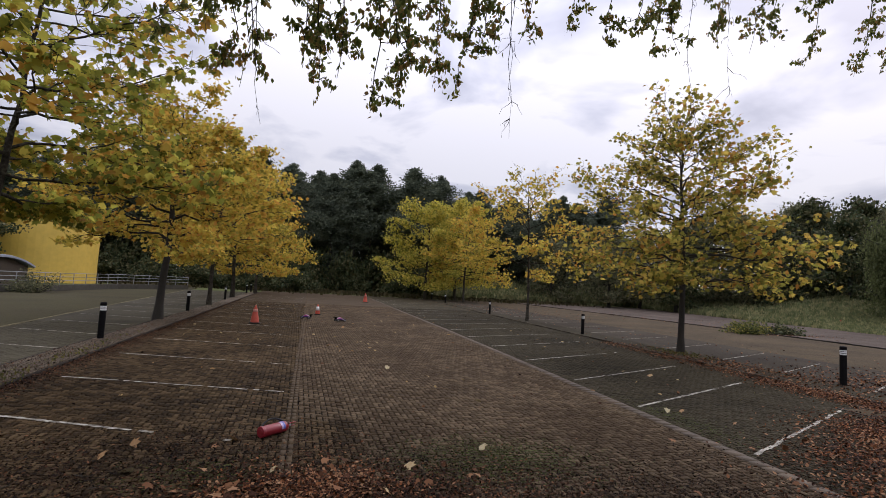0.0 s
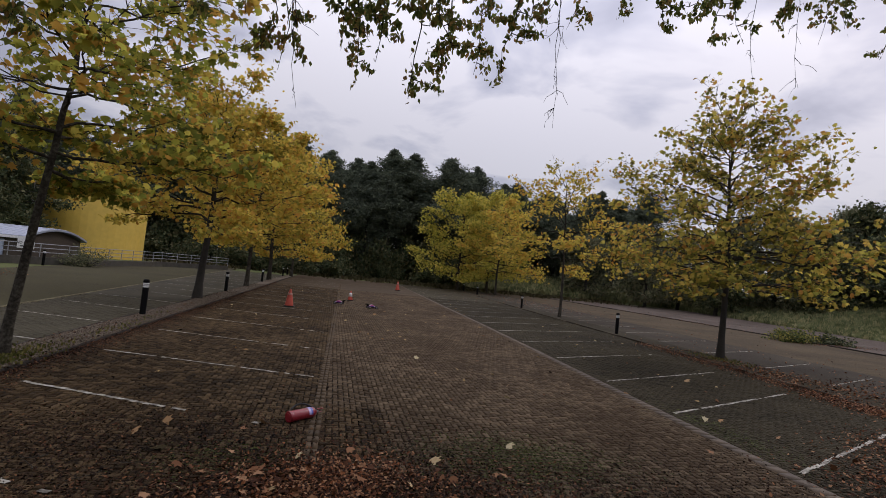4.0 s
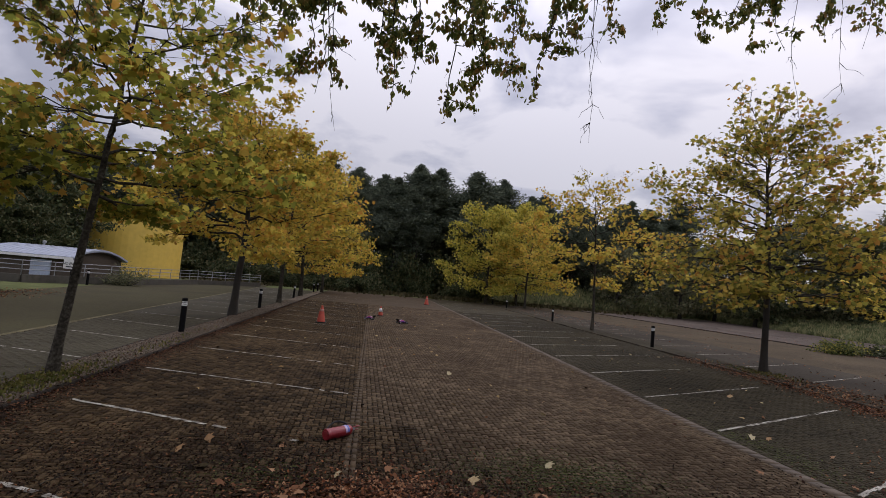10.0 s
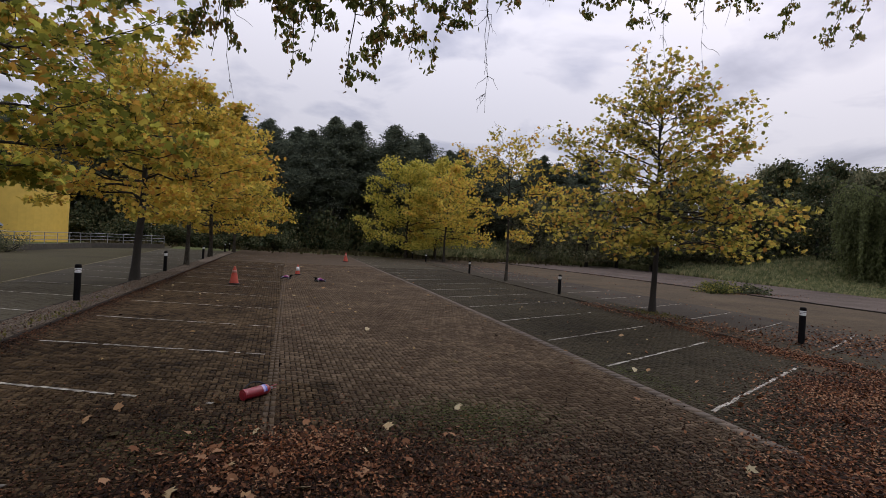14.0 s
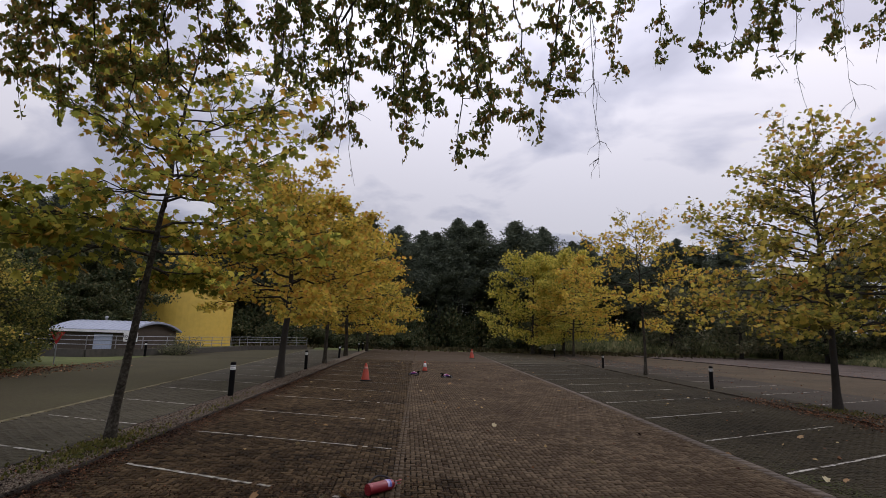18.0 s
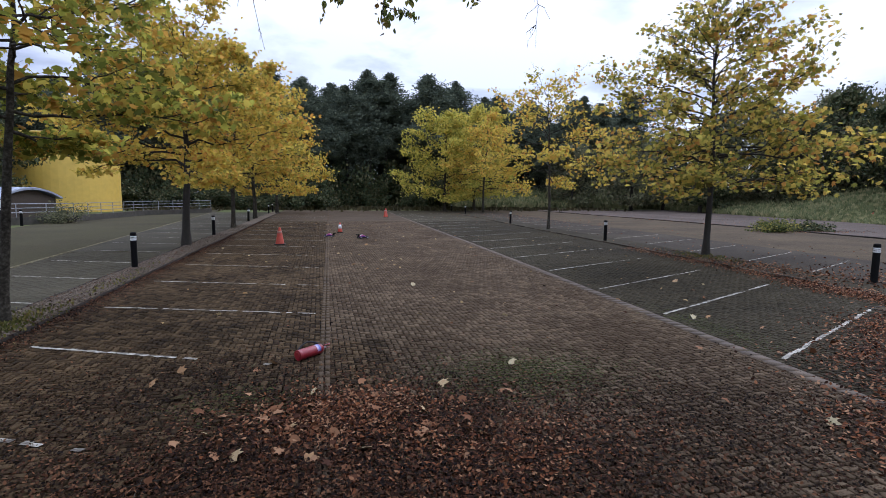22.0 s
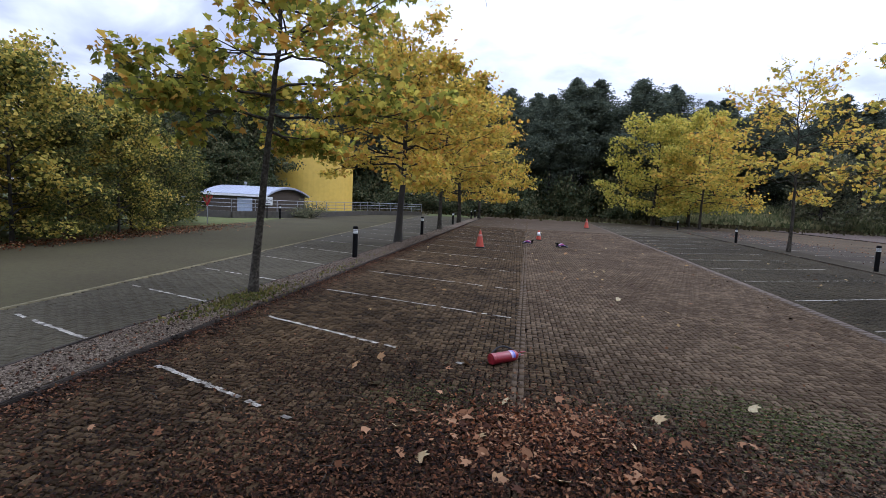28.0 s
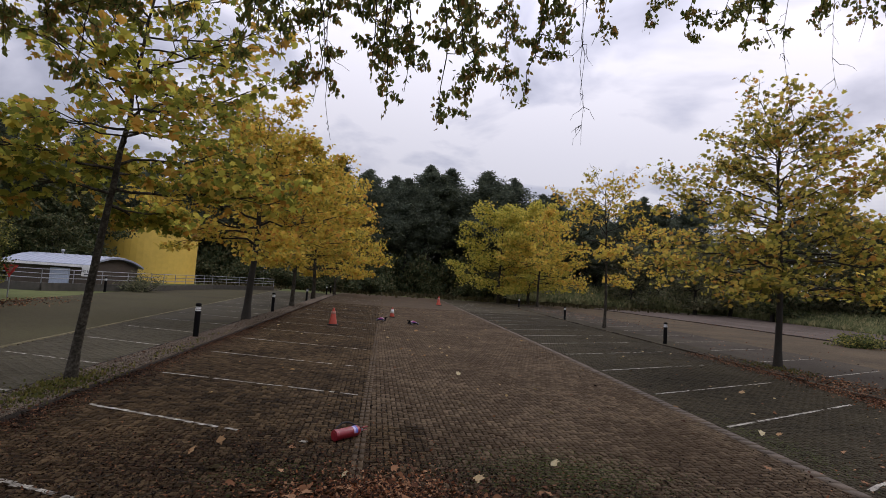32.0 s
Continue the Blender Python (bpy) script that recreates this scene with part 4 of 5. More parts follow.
for i, (tx, tz_) in enumerate(tips):
    dep = 3.5 * brng.uniform(0.92, 1.2)
    k = dep / 3.5
    tip = np.array([tx * k, dep, 1.94 + (tz_ + 0.1 - 1.94) * k])
    top = tip + np.array([brng.normal(0, 0.18), -brng.uniform(0.1, 0.5), brng.uniform(1.5, 2.1)])
    path = wander(top, tip, 12, 0.03, brng)
    twigs_.append((path, np.linspace(0.011, 0.0018, 12)))
    heads.append(top)
    dense = 1.4 if tx < -0.9 else 1.15 if tx < 0.9 else 1.05
    for j in range(int(24 * dense)):
        a = brng.uniform(0, 0.97) ** 1.1
        b = np.array([np.interp(a * 11, np.arange(12), path[:, c]) for c in range(3)])
        L = (0.4 - 0.24 * a) * brng.uniform(0.5, 1.25)
        d = np.array([brng.normal(0, 1.0), brng.normal(0, 0.8), -0.4 + brng.normal(0, 0.4)]); d /= np.linalg.norm(d)
        tw = wander(b, b + d * L, 6, 0.018, brng)
        twigs_.append((tw, np.linspace(0.004, 0.0012, 6)))
        m = int(max(5, L / 0.0074 * dense))
        s = brng.uniform(0.15, 1.0, m)
        leaf_pos.append(np.stack([np.interp(s * 5, np.arange(6), tw[:, c]) for c in range(3)], 1) + brng.normal(0, 0.018, (m, 3)))
    m = 40
    s = brng.uniform(0.3, 1.0, m)
    leaf_pos.append(np.stack([np.interp(s * 11, np.arange(12), path[:, c]) for c in range(3)], 1) + brng.normal(0, 0.02, (m, 3)))
for bx, bz, L in ((1.53, 3.2, 1.5), (1.62, 3.45, 1.3), (3.43, 3.65, 1.4), (-0.33, 3.0, 1.0), (3.78, 3.85, 1.3)):
    tip = np.array([bx, 3.5, bz])
    tw = wander(tip + np.array([-0.12, -0.1, L + 0.3]), tip, 12, 0.02, brng)
    twigs_.append((tw, np.linspace(0.0042, 0.0011, 12))); heads.append(tw[0])
    for j in range(10):
        b = tw[brng.integers(4, 11)]
        d = np.array([brng.normal(0, 0.5), brng.normal(0, 0.3), -0.7]) * brng.uniform(0.05, 0.22)
        twigs_.append((wander(b, b + d, 5, 0.012, brng), np.linspace(0.0025, 0.001, 5)))
heads = np.array(heads)
for bx in (-2.6, -1.4, -0.2, 0.9, 2.2, 3.4, 4.6, 5.7):
    p = np.array([-0.4, -3.2, 4.6 + brng.uniform(0, 1.4)])
    q = np.array([bx, 3.6, 5.45])
    lp = wander(p, q, 12, 0.05, brng); lp[:, 2] += 0.5 * np.sin(np.linspace(0, math.pi, 12))
    v, f = tube_arrays([(lp, np.linspace(0.09, 0.012, 12))], 8)
    child("bough", mesh("bough", v, f, M_bark_dark, True), beech)
    near = heads[np.abs(heads[:, 0] - bx) < 0.72]
    for h in near:
        s = lp[8 + brng.integers(0, 4)]
        twigs_.append((wander(s, h, 6, 0.02, brng), np.linspace(0.014, 0.011, 6)))
# upper crown out of view, added and leafed densely to shade the near ground
shade_crown = []
for i in range(64):
    a = brng.uniform(0, 6.283); z0 = brng.uniform(4.8, 9.0)
    p = np.array([-0.4, -3.2, z0]); L = brng.uniform(3.0, 7.5)
    q = p + np.array([math.cos(a) * L, math.sin(a) * L, brng.uniform(0.4, 1.6)])
    q[1] = min(q[1], 2.2); q[2] = max(q[2], 5.6 + 0.3 * max(0.0, q[1]))
    lp = wander(p, q, 9, 0.08, brng)
    twigs_.append((lp, np.linspace(0.06, 0.01, 9)))
    shade_crown.append(lp[2:])
shade_crown = np.concatenate(shade_crown)
shade_crown = shade_crown[brng.integers(0, len(shade_crown), 56000)] + brng.normal(0, 1, (56000, 3)) * np.array([0.75, 0.75, 0.35])
shade_crown = shade_crown[(shade_crown[:, 2] > 4.9 + 0.55 * np.maximum(0, shade_crown[:, 1]))]
v, f = tube_arrays(twigs_, 4)
tagged(child("branchwork", mesh("branchwork", v, f, M_bark_dark, True), beech), kind="stuff")
v, f = leaf_arrays(shade_crown, 0.19 * brng.uniform(0.65, 1.25, len(shade_crown)), "oval", brng, 0.6)
tagged(child("crown", mesh("crown", v, f, M_leaf_beech), beech), kind="stuff")
lp_ = np.concatenate(leaf_pos)
v, f = leaf_arrays(lp_, 0.048 * brng.uniform(0.65, 1.25, len(lp_)), "oval", brng, 1.0)
tagged(child("foliage", mesh("foliage", v, f, M_leaf_beech), beech), kind="stuff")

# ---- bollards ----


def make_bollard(at, rz, lean):
    b = thing("bollard", "black plastic bollard with a white reflective band near the top", "bollard", "bollards along the strips", at=at)
    part("post", lathe(bmesh.new(), [(0.078, -0.05), (0.078, 0.74), (0.074, 0.745)], 24), M_black, b, smooth=False)
    part("band", lathe(bmesh.new(), [(0.073, 0.742), (0.073, 0.76), (0.076, 0.762), (0.076, 0.795), (0.073, 0.797), (0.073, 0.805), (0.076, 0.807), (0.076, 0.87), (0.073, 0.872)], 24), M_white, b, "white reflective band")
    for z_ in (0.782, 0.826):
        part("stripe", lathe(bmesh.new(), [(0.074, z_), (0.0775, z_ + 0.001), (0.0775, z_ + 0.012), (0.074, z_ + 0.013)], 24), M_black, b, "thin dark stripe on the band")
    part("cap", lathe(bmesh.new(), [(0.078, 0.868), (0.078, 0.93), (0.07, 0.955), (0.04, 0.967), (0.01, 0.97)], 24), M_black, b)
    return b


bol = make_bollard((-4.95, 15.35, 0.035), 0, 0)
for bx, by, ls in ((-5.05, 26.8, 0), (-5.1, 40.0, 0), (-5.1, 56.0, 0), (-5.1, 61.0, 0), (13.6, 9.5, 0), (13.3, 21.3, 0), (14.2, 35.8, 0), (16.45, 55.5, 0), (17.6, 66.0, 0), (-18.1, 36.9, -0.06)):
    copy_thing(bol, pose(bx, by, 0.033 if ls == 0 else -0.02, brng.normal(0, 0.7), brng.normal(0, 0.7), brng.uniform(0, 360)))

# ---- cones ----


def make_cone(name, label, at, h, body, band, w=0.2, low=0.66):
    c = thing(name, label, "cone", "cones", at=at)
    bm = box(bmesh.new(), -w, w, -w, w, 0.0, 0.045, 0.012)
    part("base", bm, M_rubber, c)
    r0 = w * 0.82
    part("body", lathe(bmesh.new(), [(r0, 0.04), (r0 * 0.96, 0.07), (r0 * 0.36 + 0.012, h * 0.8), (0.035, h * 0.97), (0.03, h), (0.022, h * 0.99)], 24), body, c, smooth=True)
    if band is not None:
        part("sleeve", lathe(bmesh.new(), [(r0 * (1.0 - 0.78 * low) + 0.012, h * low), (r0 * 0.36 + 0.016, h * 0.8)], 24), band, c, "reflective white sleeve", smooth=True)
    return c


make_cone("traffic_cone", "tall orange traffic cone on the bay line", (-1.57, 21.7, 0), 0.72, M_orange, M_faded, 0.22)
make_cone("traffic_cone", "small orange traffic cone with a white sleeve", (1.15, 28.2, 0), 0.55, M_orange, M_white, 0.17, 0.42)
make_cone("traffic_cone", "distant orange traffic cone in the aisle", (6.2, 47.5, 0), 0.85, M_orange, M_faded, 0.27)
make_cone("traffic_cone", "distant orange traffic cone beyond the drive", (52.0, 37.0, 0.0), 0.9, M_orange, None, 0.3)

# ---- fire extinguisher lying on the blocks ----
ext = thing("fire_extinguisher", "red fire extinguisher lying on its side on the blocks", "extinguisher", at=(-0.12, 6.52, 0.0), rz=42)
ext.scale = (0.81, 0.81, 0.81)
side = Matrix.Translation((0, 0, 0.082)) @ Matrix.Rotation(math.radians(90), 4, "Y")
body_ = [(0.02, -0.26), (0.066, -0.262), (0.08, -0.245), (0.082, -0.235), (0.082, 0.15), (0.078, 0.18), (0.06, 0.21), (0.03, 0.232), (0.024, 0.25)]
cyl = part("cylinder", lathe(bmesh.new(), body_, 32, side), M_red, ext, smooth=True)
part("base_ring", lathe(bmesh.new(), [(0.078, -0.275), (0.083, -0.272), (0.0845, -0.24), (0.083, -0.225)], 32, side), M_red, ext)
part("base_disc", lathe(bmesh.new(), [(0.05, -0.281), (0.052, -0.277), (0.052, -0.27)], 24, side), M_red, ext, "recessed disc in the base")
lab = bmesh.new()
for k, (a0, a1) in enumerate(((-30, 95),)):
    rings = []
    for s in range(13):
        an = math.radians(a0 + (a1 - a0) * s / 12)
        rings.append([lab.verts.new(side @ Vector((0.0828 * math.cos(math.pi + an), 0.0828 * math.sin(math.pi + an), zc))) for zc in (0.06, 0.1, 0.135)])
    for p, q in zip(rings, rings[1:]):
        for j in range(2):
            fc = lab.faces.new((p[j], q[j], q[j + 1], p[j + 1])); fc.material_index = j
part("label", lab, (M_lilac, M_blue), ext, "pale and blue printed label")
bm = box(bmesh.new(), 0.235, 0.30, -0.02, 0.02, 0.062, 0.102, 0.006)
valve = part("valve", bm, M_galv, ext)
bm = box(bmesh.new(), 0.27, 0.40, -0.012, 0.012, 0.105, 0.118, 0.004)
box(bm, 0.27, 0.385, -0.012, 0.012, 0.06, 0.07, 0.004)
part("handle", bm, M_red, ext)
t_ = np.linspace(0, 1, 18)
hose = np.stack([0.27 - 0.5 * t_, 0.02 + 0.075 * np.sin(t_ * math.pi * 0.8), 0.1 + 0.125 * np.sin(t_ * math.pi * 0.9) - 0.02 * t_], 1)
v, f = tube_arrays([(hose, np.full(18, 0.014))], 8)
child("hose", mesh("hose", v, f, M_rubber, True), ext, "black rubber hose")

# ---- model buggies ----


def make_buggy(label, at, rz):
    c = thing("toy_buggy", label, "toy car", "radio-controlled buggies", at=at, rz=rz)
    part("chassis", box(bmesh.new(), -0.2, 0.2, -0.06, 0.06, 0.05, 0.075, 0.01), M_black, c)
    sh = bmesh.new()
    sec = [(-0.2, 0.045, 0.11), (-0.12, 0.075, 0.14), (-0.03, 0.07, 0.185), (0.04, 0.06, 0.18), (0.1, 0.065, 0.13), (0.2, 0.045, 0.1), (0.25, 0.025, 0.085)]
    rings = []
    for x, w, h in sec:
        rings.append([sh.verts.new((x, y, z)) for y, z in ((-w, 0.075), (-w * 1.02, 0.075 + (h - 0.075) * 0.5), (-w * 0.6, h), (w * 0.6, h), (w * 1.02, 0.075 + (h - 0.075) * 0.5), (w, 0.075))])
    for a, b in zip(rings, rings[1:]):
        for j in range(5):
            fc = sh.faces.new((a[j], a[j + 1], b[j + 1], b[j])); fc.material_index = (0, 1, 2, 1, 0)[j] if sec[rings.index(a)][0] < 0.05 else (1, 2, 1, 2, 1)[j]
    sh.faces.new(rings[0]); sh.faces.new(rings[-1][::-1])
    part("shell", sh, (M_purple, M_pink, M_lilac), c, "purple, pink and white painted shell")
    bm = box(bmesh.new(), -0.3, -0.21, -0.1, 0.1, 0.19, 0.2, 0.004)
    box(bm, -0.3, -0.21, -0.104, -0.098, 0.16, 0.215); box(bm, -0.3, -0.21, 0.098, 0.104, 0.16, 0.215)
    box(bm, -0.25, -0.2, -0.03, -0.02, 0.08, 0.192); box(bm, -0.25, -0.2, 0.02, 0.03, 0.08, 0.192)
    part("wing", bm, M_black, c)
    for x in (-0.17, 0.17):
        part("shock_tower", box(bmesh.new(), x - 0.008, x + 0.008, -0.07, 0.07, 0.07, 0.14, 0.004), M_black, c)
        part("axle", box(bmesh.new(), x - 0.012, x + 0.012, -0.14, 0.14, 0.05, 0.066), M_galv, c)
        for y in (-0.15, 0.15):
            m = Matrix.Translation((x, y, 0.06)) @ Matrix.Rotation(math.radians(90), 4, "X")
            wheel = part("tyre", lathe(bmesh.new(), [(0.04, -0.038), (0.056, -0.036), (0.06, -0.025), (0.06, 0.025), (0.056, 0.036), (0.04, 0.038)], 18, m), M_rubber, c)
            part("rim", lathe(bmesh.new(), [(0.01, -0.04), (0.034, -0.041), (0.038, -0.036), (0.038, 0.036), (0.034, 0.041), (0.01, 0.04)], 14, m), M_grey_pl, wheel, "pale plastic rim")
    return c


make_buggy("purple and pink toy buggy with black wheels in the aisle", (2.05, 24.2, 0), 20)
make_buggy("purple and white toy buggy beside the small cone", (0.5, 25.2, 0), 165)

# ---- building, tower, railings and signs on the left ----
tower = thing("yellow_tank", "tall round yellow storage tank behind the trees", "tank", at=(-27.5, 65.6, -0.07))
TW = 5.15
for i in range(5):
    part("shell_course", lathe(bmesh.new(), [(TW - 0.012 * (i % 2), 1.64 * i - 0.02), (TW - 0.012 * (i % 2), 1.64 * i + 1.62)], 48), M_yellow, tower, smooth=False)
part("rim", lathe(bmesh.new(), [(TW + 0.02, 8.16), (TW + 0.1, 8.18), (TW + 0.1, 8.3), (TW - 0.1, 8.35), (0.3, 8.7)], 48), M_yellow, tower)
ladder = part("ladder", box(box(bmesh.new(), -TW - 0.22, -TW - 0.14, -1.4, -1.32, 0, 8.6), -TW - 0.82, -TW - 0.74, -1.4, -1.32, 0, 8.6), M_galv, tower, "steel ladder with hoops")
for i in range(18):
    part("rung", box(bmesh.new(), -TW - 0.82, -TW - 0.14, -1.38, -1.34, 0.4 + 0.43 * i, 0.45 + 0.43 * i), M_galv, ladder)

shed = thing("brick_building", "low brick building with a curved blue-grey metal roof", "building", at=(-22.6, 41.6, -0.2), rz=-12)
W_, D_ = 3.45, 2.8
bw = box(bmesh.new(), -W_ + 0.3, W_ - 0.3, -D_ + 0.3, D_ - 0.3, -0.25, 1.9)
body_w = part("wall", bw, M_brick, shed)
rf = bmesh.new(); rows_ = []
for i in range(13):
    a = -1 + 2 * i / 12
    y, z = a * D_, 1.75 + 0.66 * (1 - a * a)
    rows_.append([rf.verts.new((x, y, z + dz)) for x in (-W_, W_) for dz in (0.0, 0.14)])
for a, b in zip(rows_, rows_[1:]):
    rf.faces.new((a[1], a[3], b[3], b[1])); rf.faces.new((a[0], b[0], b[2], a[2]))
    rf.faces.new((a[0], a[1], b[1], b[0])); rf.faces.new((a[2], b[2], b[3], a[3]))
rf.faces.new(rows_[0]); rf.faces.new(rows_[-1])
roof = part("roof", rf, M_roof, shed)
for i in range(15):
    x = -W_ + 0.15 + i * (2 * W_ - 0.3) / 14
    sm = [(x, a * D_ * 0.995, 1.91 + 0.66 * (1 - a * a)) for a in np.linspace(-1, 1, 9)]
    v, f = tube_arrays([(np.array(sm), np.full(9, 0.025))], 4)
    child("seam", mesh("seam", v, f, M_roof), roof)
gb = bmesh.new()
for x in (W_ - 0.32,):
    top_ = [gb.verts.new((x, a * (D_ - 0.3), 1.72 + 0.66 * (1 - a * a))) for a in np.linspace(-1, 1, 9)]
    low_ = [gb.verts.new((x, a * (D_ - 0.3), 1.5)) for a in np.linspace(-1, 1, 9)]
    for i in range(8):
        gb.faces.new((low_[i], low_[i + 1], top_[i + 1], top_[i]))
part("gable", gb, M_brick, shed)
door = part("door", box(bmesh.new(), 0.2, 1.7, -D_ + 0.24, -D_ + 0.31, 0.05, 1.55, 0.01), M_glass_dark, shed, "pale blue double door")
part("fascia", box(bmesh.new(), -W_, W_, -D_ - 0.04, -D_ + 0.02, 1.68, 1.86, 0.01), M_white, shed)
part("vent", lathe(bmesh.new(), [(0.07, 1.9), (0.07, 2.75), (0.14, 2.78), (0.12, 2.9), (0.02, 2.95)], 10, Matrix.Translation((-W_ + 1.5, 0.8, 0))), M_galv, shed)


def railing(p, q, n, h, label, base=0.0):
    p, q = Vector(p), Vector(q)
    r = thing("railing", label, "railing", "railings", at=p)
    d = q - p
    for i in range(n + 1):
        b = d * (i / n)
        v, f = tube_arrays([(np.array([b - Vector((0, 0, 0.05)), b + Vector((0, 0, h))]), [0.03, 0.03])], 8)
        child("post", mesh("post", v, f, M_galv, True), r)
    for z in (h * 0.35, h * 0.68, h):
        v, f = tube_arrays([(np.array([Vector((0, 0, z)), d * 0.5 + Vector((0, 0, z)), d + Vector((0, 0, z))]), [0.024] * 3)], 8)
        child("rail", mesh("rail", v, f, M_galv, True), r)


rw = thing("retaining_wall", "weathered low concrete wall beside the drive", "wall", kind="structure")
pts_ = [(-28.0, 34.0), (-20.5, 34.2), (-16.9, 41.0), (-15.8, 52.0), (-11.5, 60.0)]
for (ax, ay), (bx, by) in zip(pts_, pts_[1:]):
    L = math.hypot(bx - ax, by - ay)
    bm = box(bmesh.new(), 0, L, -0.12, 0.12, -0.05, 0.5, 0.02)
    o = part("wall_section", bm, M_conc, rw)
    o.matrix_basis = Matrix.Translation((ax, ay, -0.07)) @ Matrix.Rotation(math.atan2(by - ay, bx - ax), 4, "Z")
    railing((ax, ay, 0.43), (bx, by, 0.43), max(4, int(L / 1.6)), 0.85, "galvanised tube railing on the low wall")

sg = thing("warning_sign", "red triangular road sign on a thin post at the hedge", "sign", at=(-17.6, 27.0, -0.07))
part("post", lathe(bmesh.new(), [(0.03, -0.02), (0.03, 1.75)], 10), M_galv, sg)
for nm, rr, mt, yy in (("plate", 0.42, M_sign_red, -0.035), ("panel", 0.2, M_faded, -0.05)):
    bm = bmesh.new()
    tri = [bm.verts.new((rr * math.sin(math.radians(a)), yy, 1.42 + rr * math.cos(math.radians(a)))) for a in (180, 60, -60)]
    bk = [bm.verts.new((vv.co.x, yy + 0.012, vv.co.z)) for vv in tri]
    bm.faces.new(tri[::-1]); bm.faces.new(bk)
    for i in range(3):
        bm.faces.new((tri[i], tri[(i + 1) % 3], bk[(i + 1) % 3], bk[i]))
    part(nm, bm, mt, sg)
ws = thing("notice_board", "small white notice with dark lettering on a post", "sign", at=(-18.7, 36.0, -0.07), rz=-20)
part("post", lathe(bmesh.new(), [(0.04, -0.02), (0.04, 1.3)], 10), M_black, ws)
part("board", box(bmesh.new(), -0.62, 0.62, -0.06, -0.035, 1.0, 1.62, 0.01), M_white, ws)
txt = bpy.data.curves.new("lettering", "FONT")
txt.body, txt.size, txt.align_x, txt.extrude = "NO ENTRY", 0.25, "CENTER", 0.004
txt_ob = new("lettering", txt)
txt_me = bpy.data.meshes.new_from_object(txt_ob)
bpy.data.objects.remove(txt_ob)
txt_me.materials.clear(); txt_me.materials.append(M_ink)
child("lettering", txt_me, ws, m=Matrix.Translation((0, -0.066, 1.26)) @ Matrix.Rotation(math.radians(90), 4, "X"))
part("lettering", box(bmesh.new(), -0.4, 0.4, -0.066, -0.058, 1.1, 1.17), M_ink, ws)

# ---- channels and painted bay lines ----


def slab_row(name, label, parent_kind, xf, y0, y1, w, step, top, mat):
    V, Fc = [], []
    y, i = y0, 0
    while y < y1:
        x = xf(y); b = 0.006; z = top + RNG.normal(0, 0.0012)
        L = step - 0.008
        base = len(V)
        V += [(x - w / 2, y, -0.03), (x + w / 2, y, -0.03), (x + w / 2, y + L, -0.03), (x - w / 2, y + L, -0.03),
              (x - w / 2 + b, y + b, z), (x + w / 2 - b, y + b, z), (x + w / 2 - b, y + L - b, z), (x - w / 2 + b, y + L - b, z)]
        Fc += [(base + 4, base + 5, base + 6, base + 7)] + [(base + k, base + (k + 1) % 4, base + 4 + (k + 1) % 4, base + 4 + k) for k in range(4)]
        y += step
    ob = new(name, mesh(name, np.array(V), np.array(Fc), mat))
    return tagged(ob, label, "drain channel", kind=parent_kind)


slab_row("channel_left", "course of pale channel blocks along the bays", "stuff", lambda y: x_channel_l(y) - 0.037, -3.9, Y1, 0.066, 0.2, 0.008, M_channel_l)
slab_row("channel_left_second", "second course of pale channel blocks along the bays", "stuff", lambda y: x_channel_l(y) + 0.037, -3.9, Y1, 0.066, 0.2, 0.009, M_channel_l)
slab_row("channel_right", "course of pale channel blocks along the right-hand bays", "stuff", x_channel_r, -3.9, Y1, 0.2, 0.2, 0.009, M_channel)
slab_row("channel_outer", "pale edging course beside the asphalt drive", "stuff", lambda y: x_bay_ll(y) - 0.05, -3.9, 58, 0.1, 0.2, 0.006, M_edging)


def bay_line(x0, y0, x1, y1, wear, seed, name="bay_line", label="worn white painted bay line on the blocks"):
    rng = np.random.default_rng(seed)
    d = Vector((x1 - x0, y1 - y0)); L = d.length; d /= L; nrm = Vector((-d.y, d.x))
    V, Fc, s = [], [], 0.0
    while s < L:
        w = 0.1
        if rng.random() > 0.04 + wear * (s / L > 0.62):
            o = rng.normal(0, 0.006); hw = 0.036 * rng.uniform(0.7, 1.05)
            b = len(V)
            for ss, oo in ((s + 0.002, -hw), (min(L, s + w) - 0.002, -hw * rng.uniform(0.8, 1)), (min(L, s + w) - 0.002, hw), (s + 0.002, hw * rng.uniform(0.8, 1))):
                V.append((x0 + d.x * ss + nrm.x * (oo + o), y0 + d.y * ss + nrm.y * (oo + o), 0.0068))
            Fc.append((b, b + 1, b + 2, b + 3))
        s += w
    ob = new(name, mesh(name, V, Fc, M_paint))
    return tagged(ob, label, "road marking", "painted bay lines", "structure")


yl = [5.3, 7.7, 10.17, 13.0]
while yl[-1] < 52:
    yl.append(yl[-1] + 2.9)
for i, y in enumerate([2.7] + yl):
    run = 2.0 if i < 2 else 3.8 + x_channel_l(y) - 0.2
    bay_line(-3.8, y, -3.8 + run, y - (0.44 if i < 3 else 0.34) * run, 0.8 if i < 3 else 0.3, 100 + i)
    if i:
        bay_line(X_GRAVEL_L - 0.1, y + 0.6, x_bay_ll(y) + 0.25, y + 0.6 + 0.38 * (-5.4 - x_bay_ll(y)), 0.25, 300 + i)
yr = [2.55, 5.05, 7.58, 10.0, 12.87, 15.9]
while yr[-1] < 55:
    yr.append(yr[-1] + 2.9)
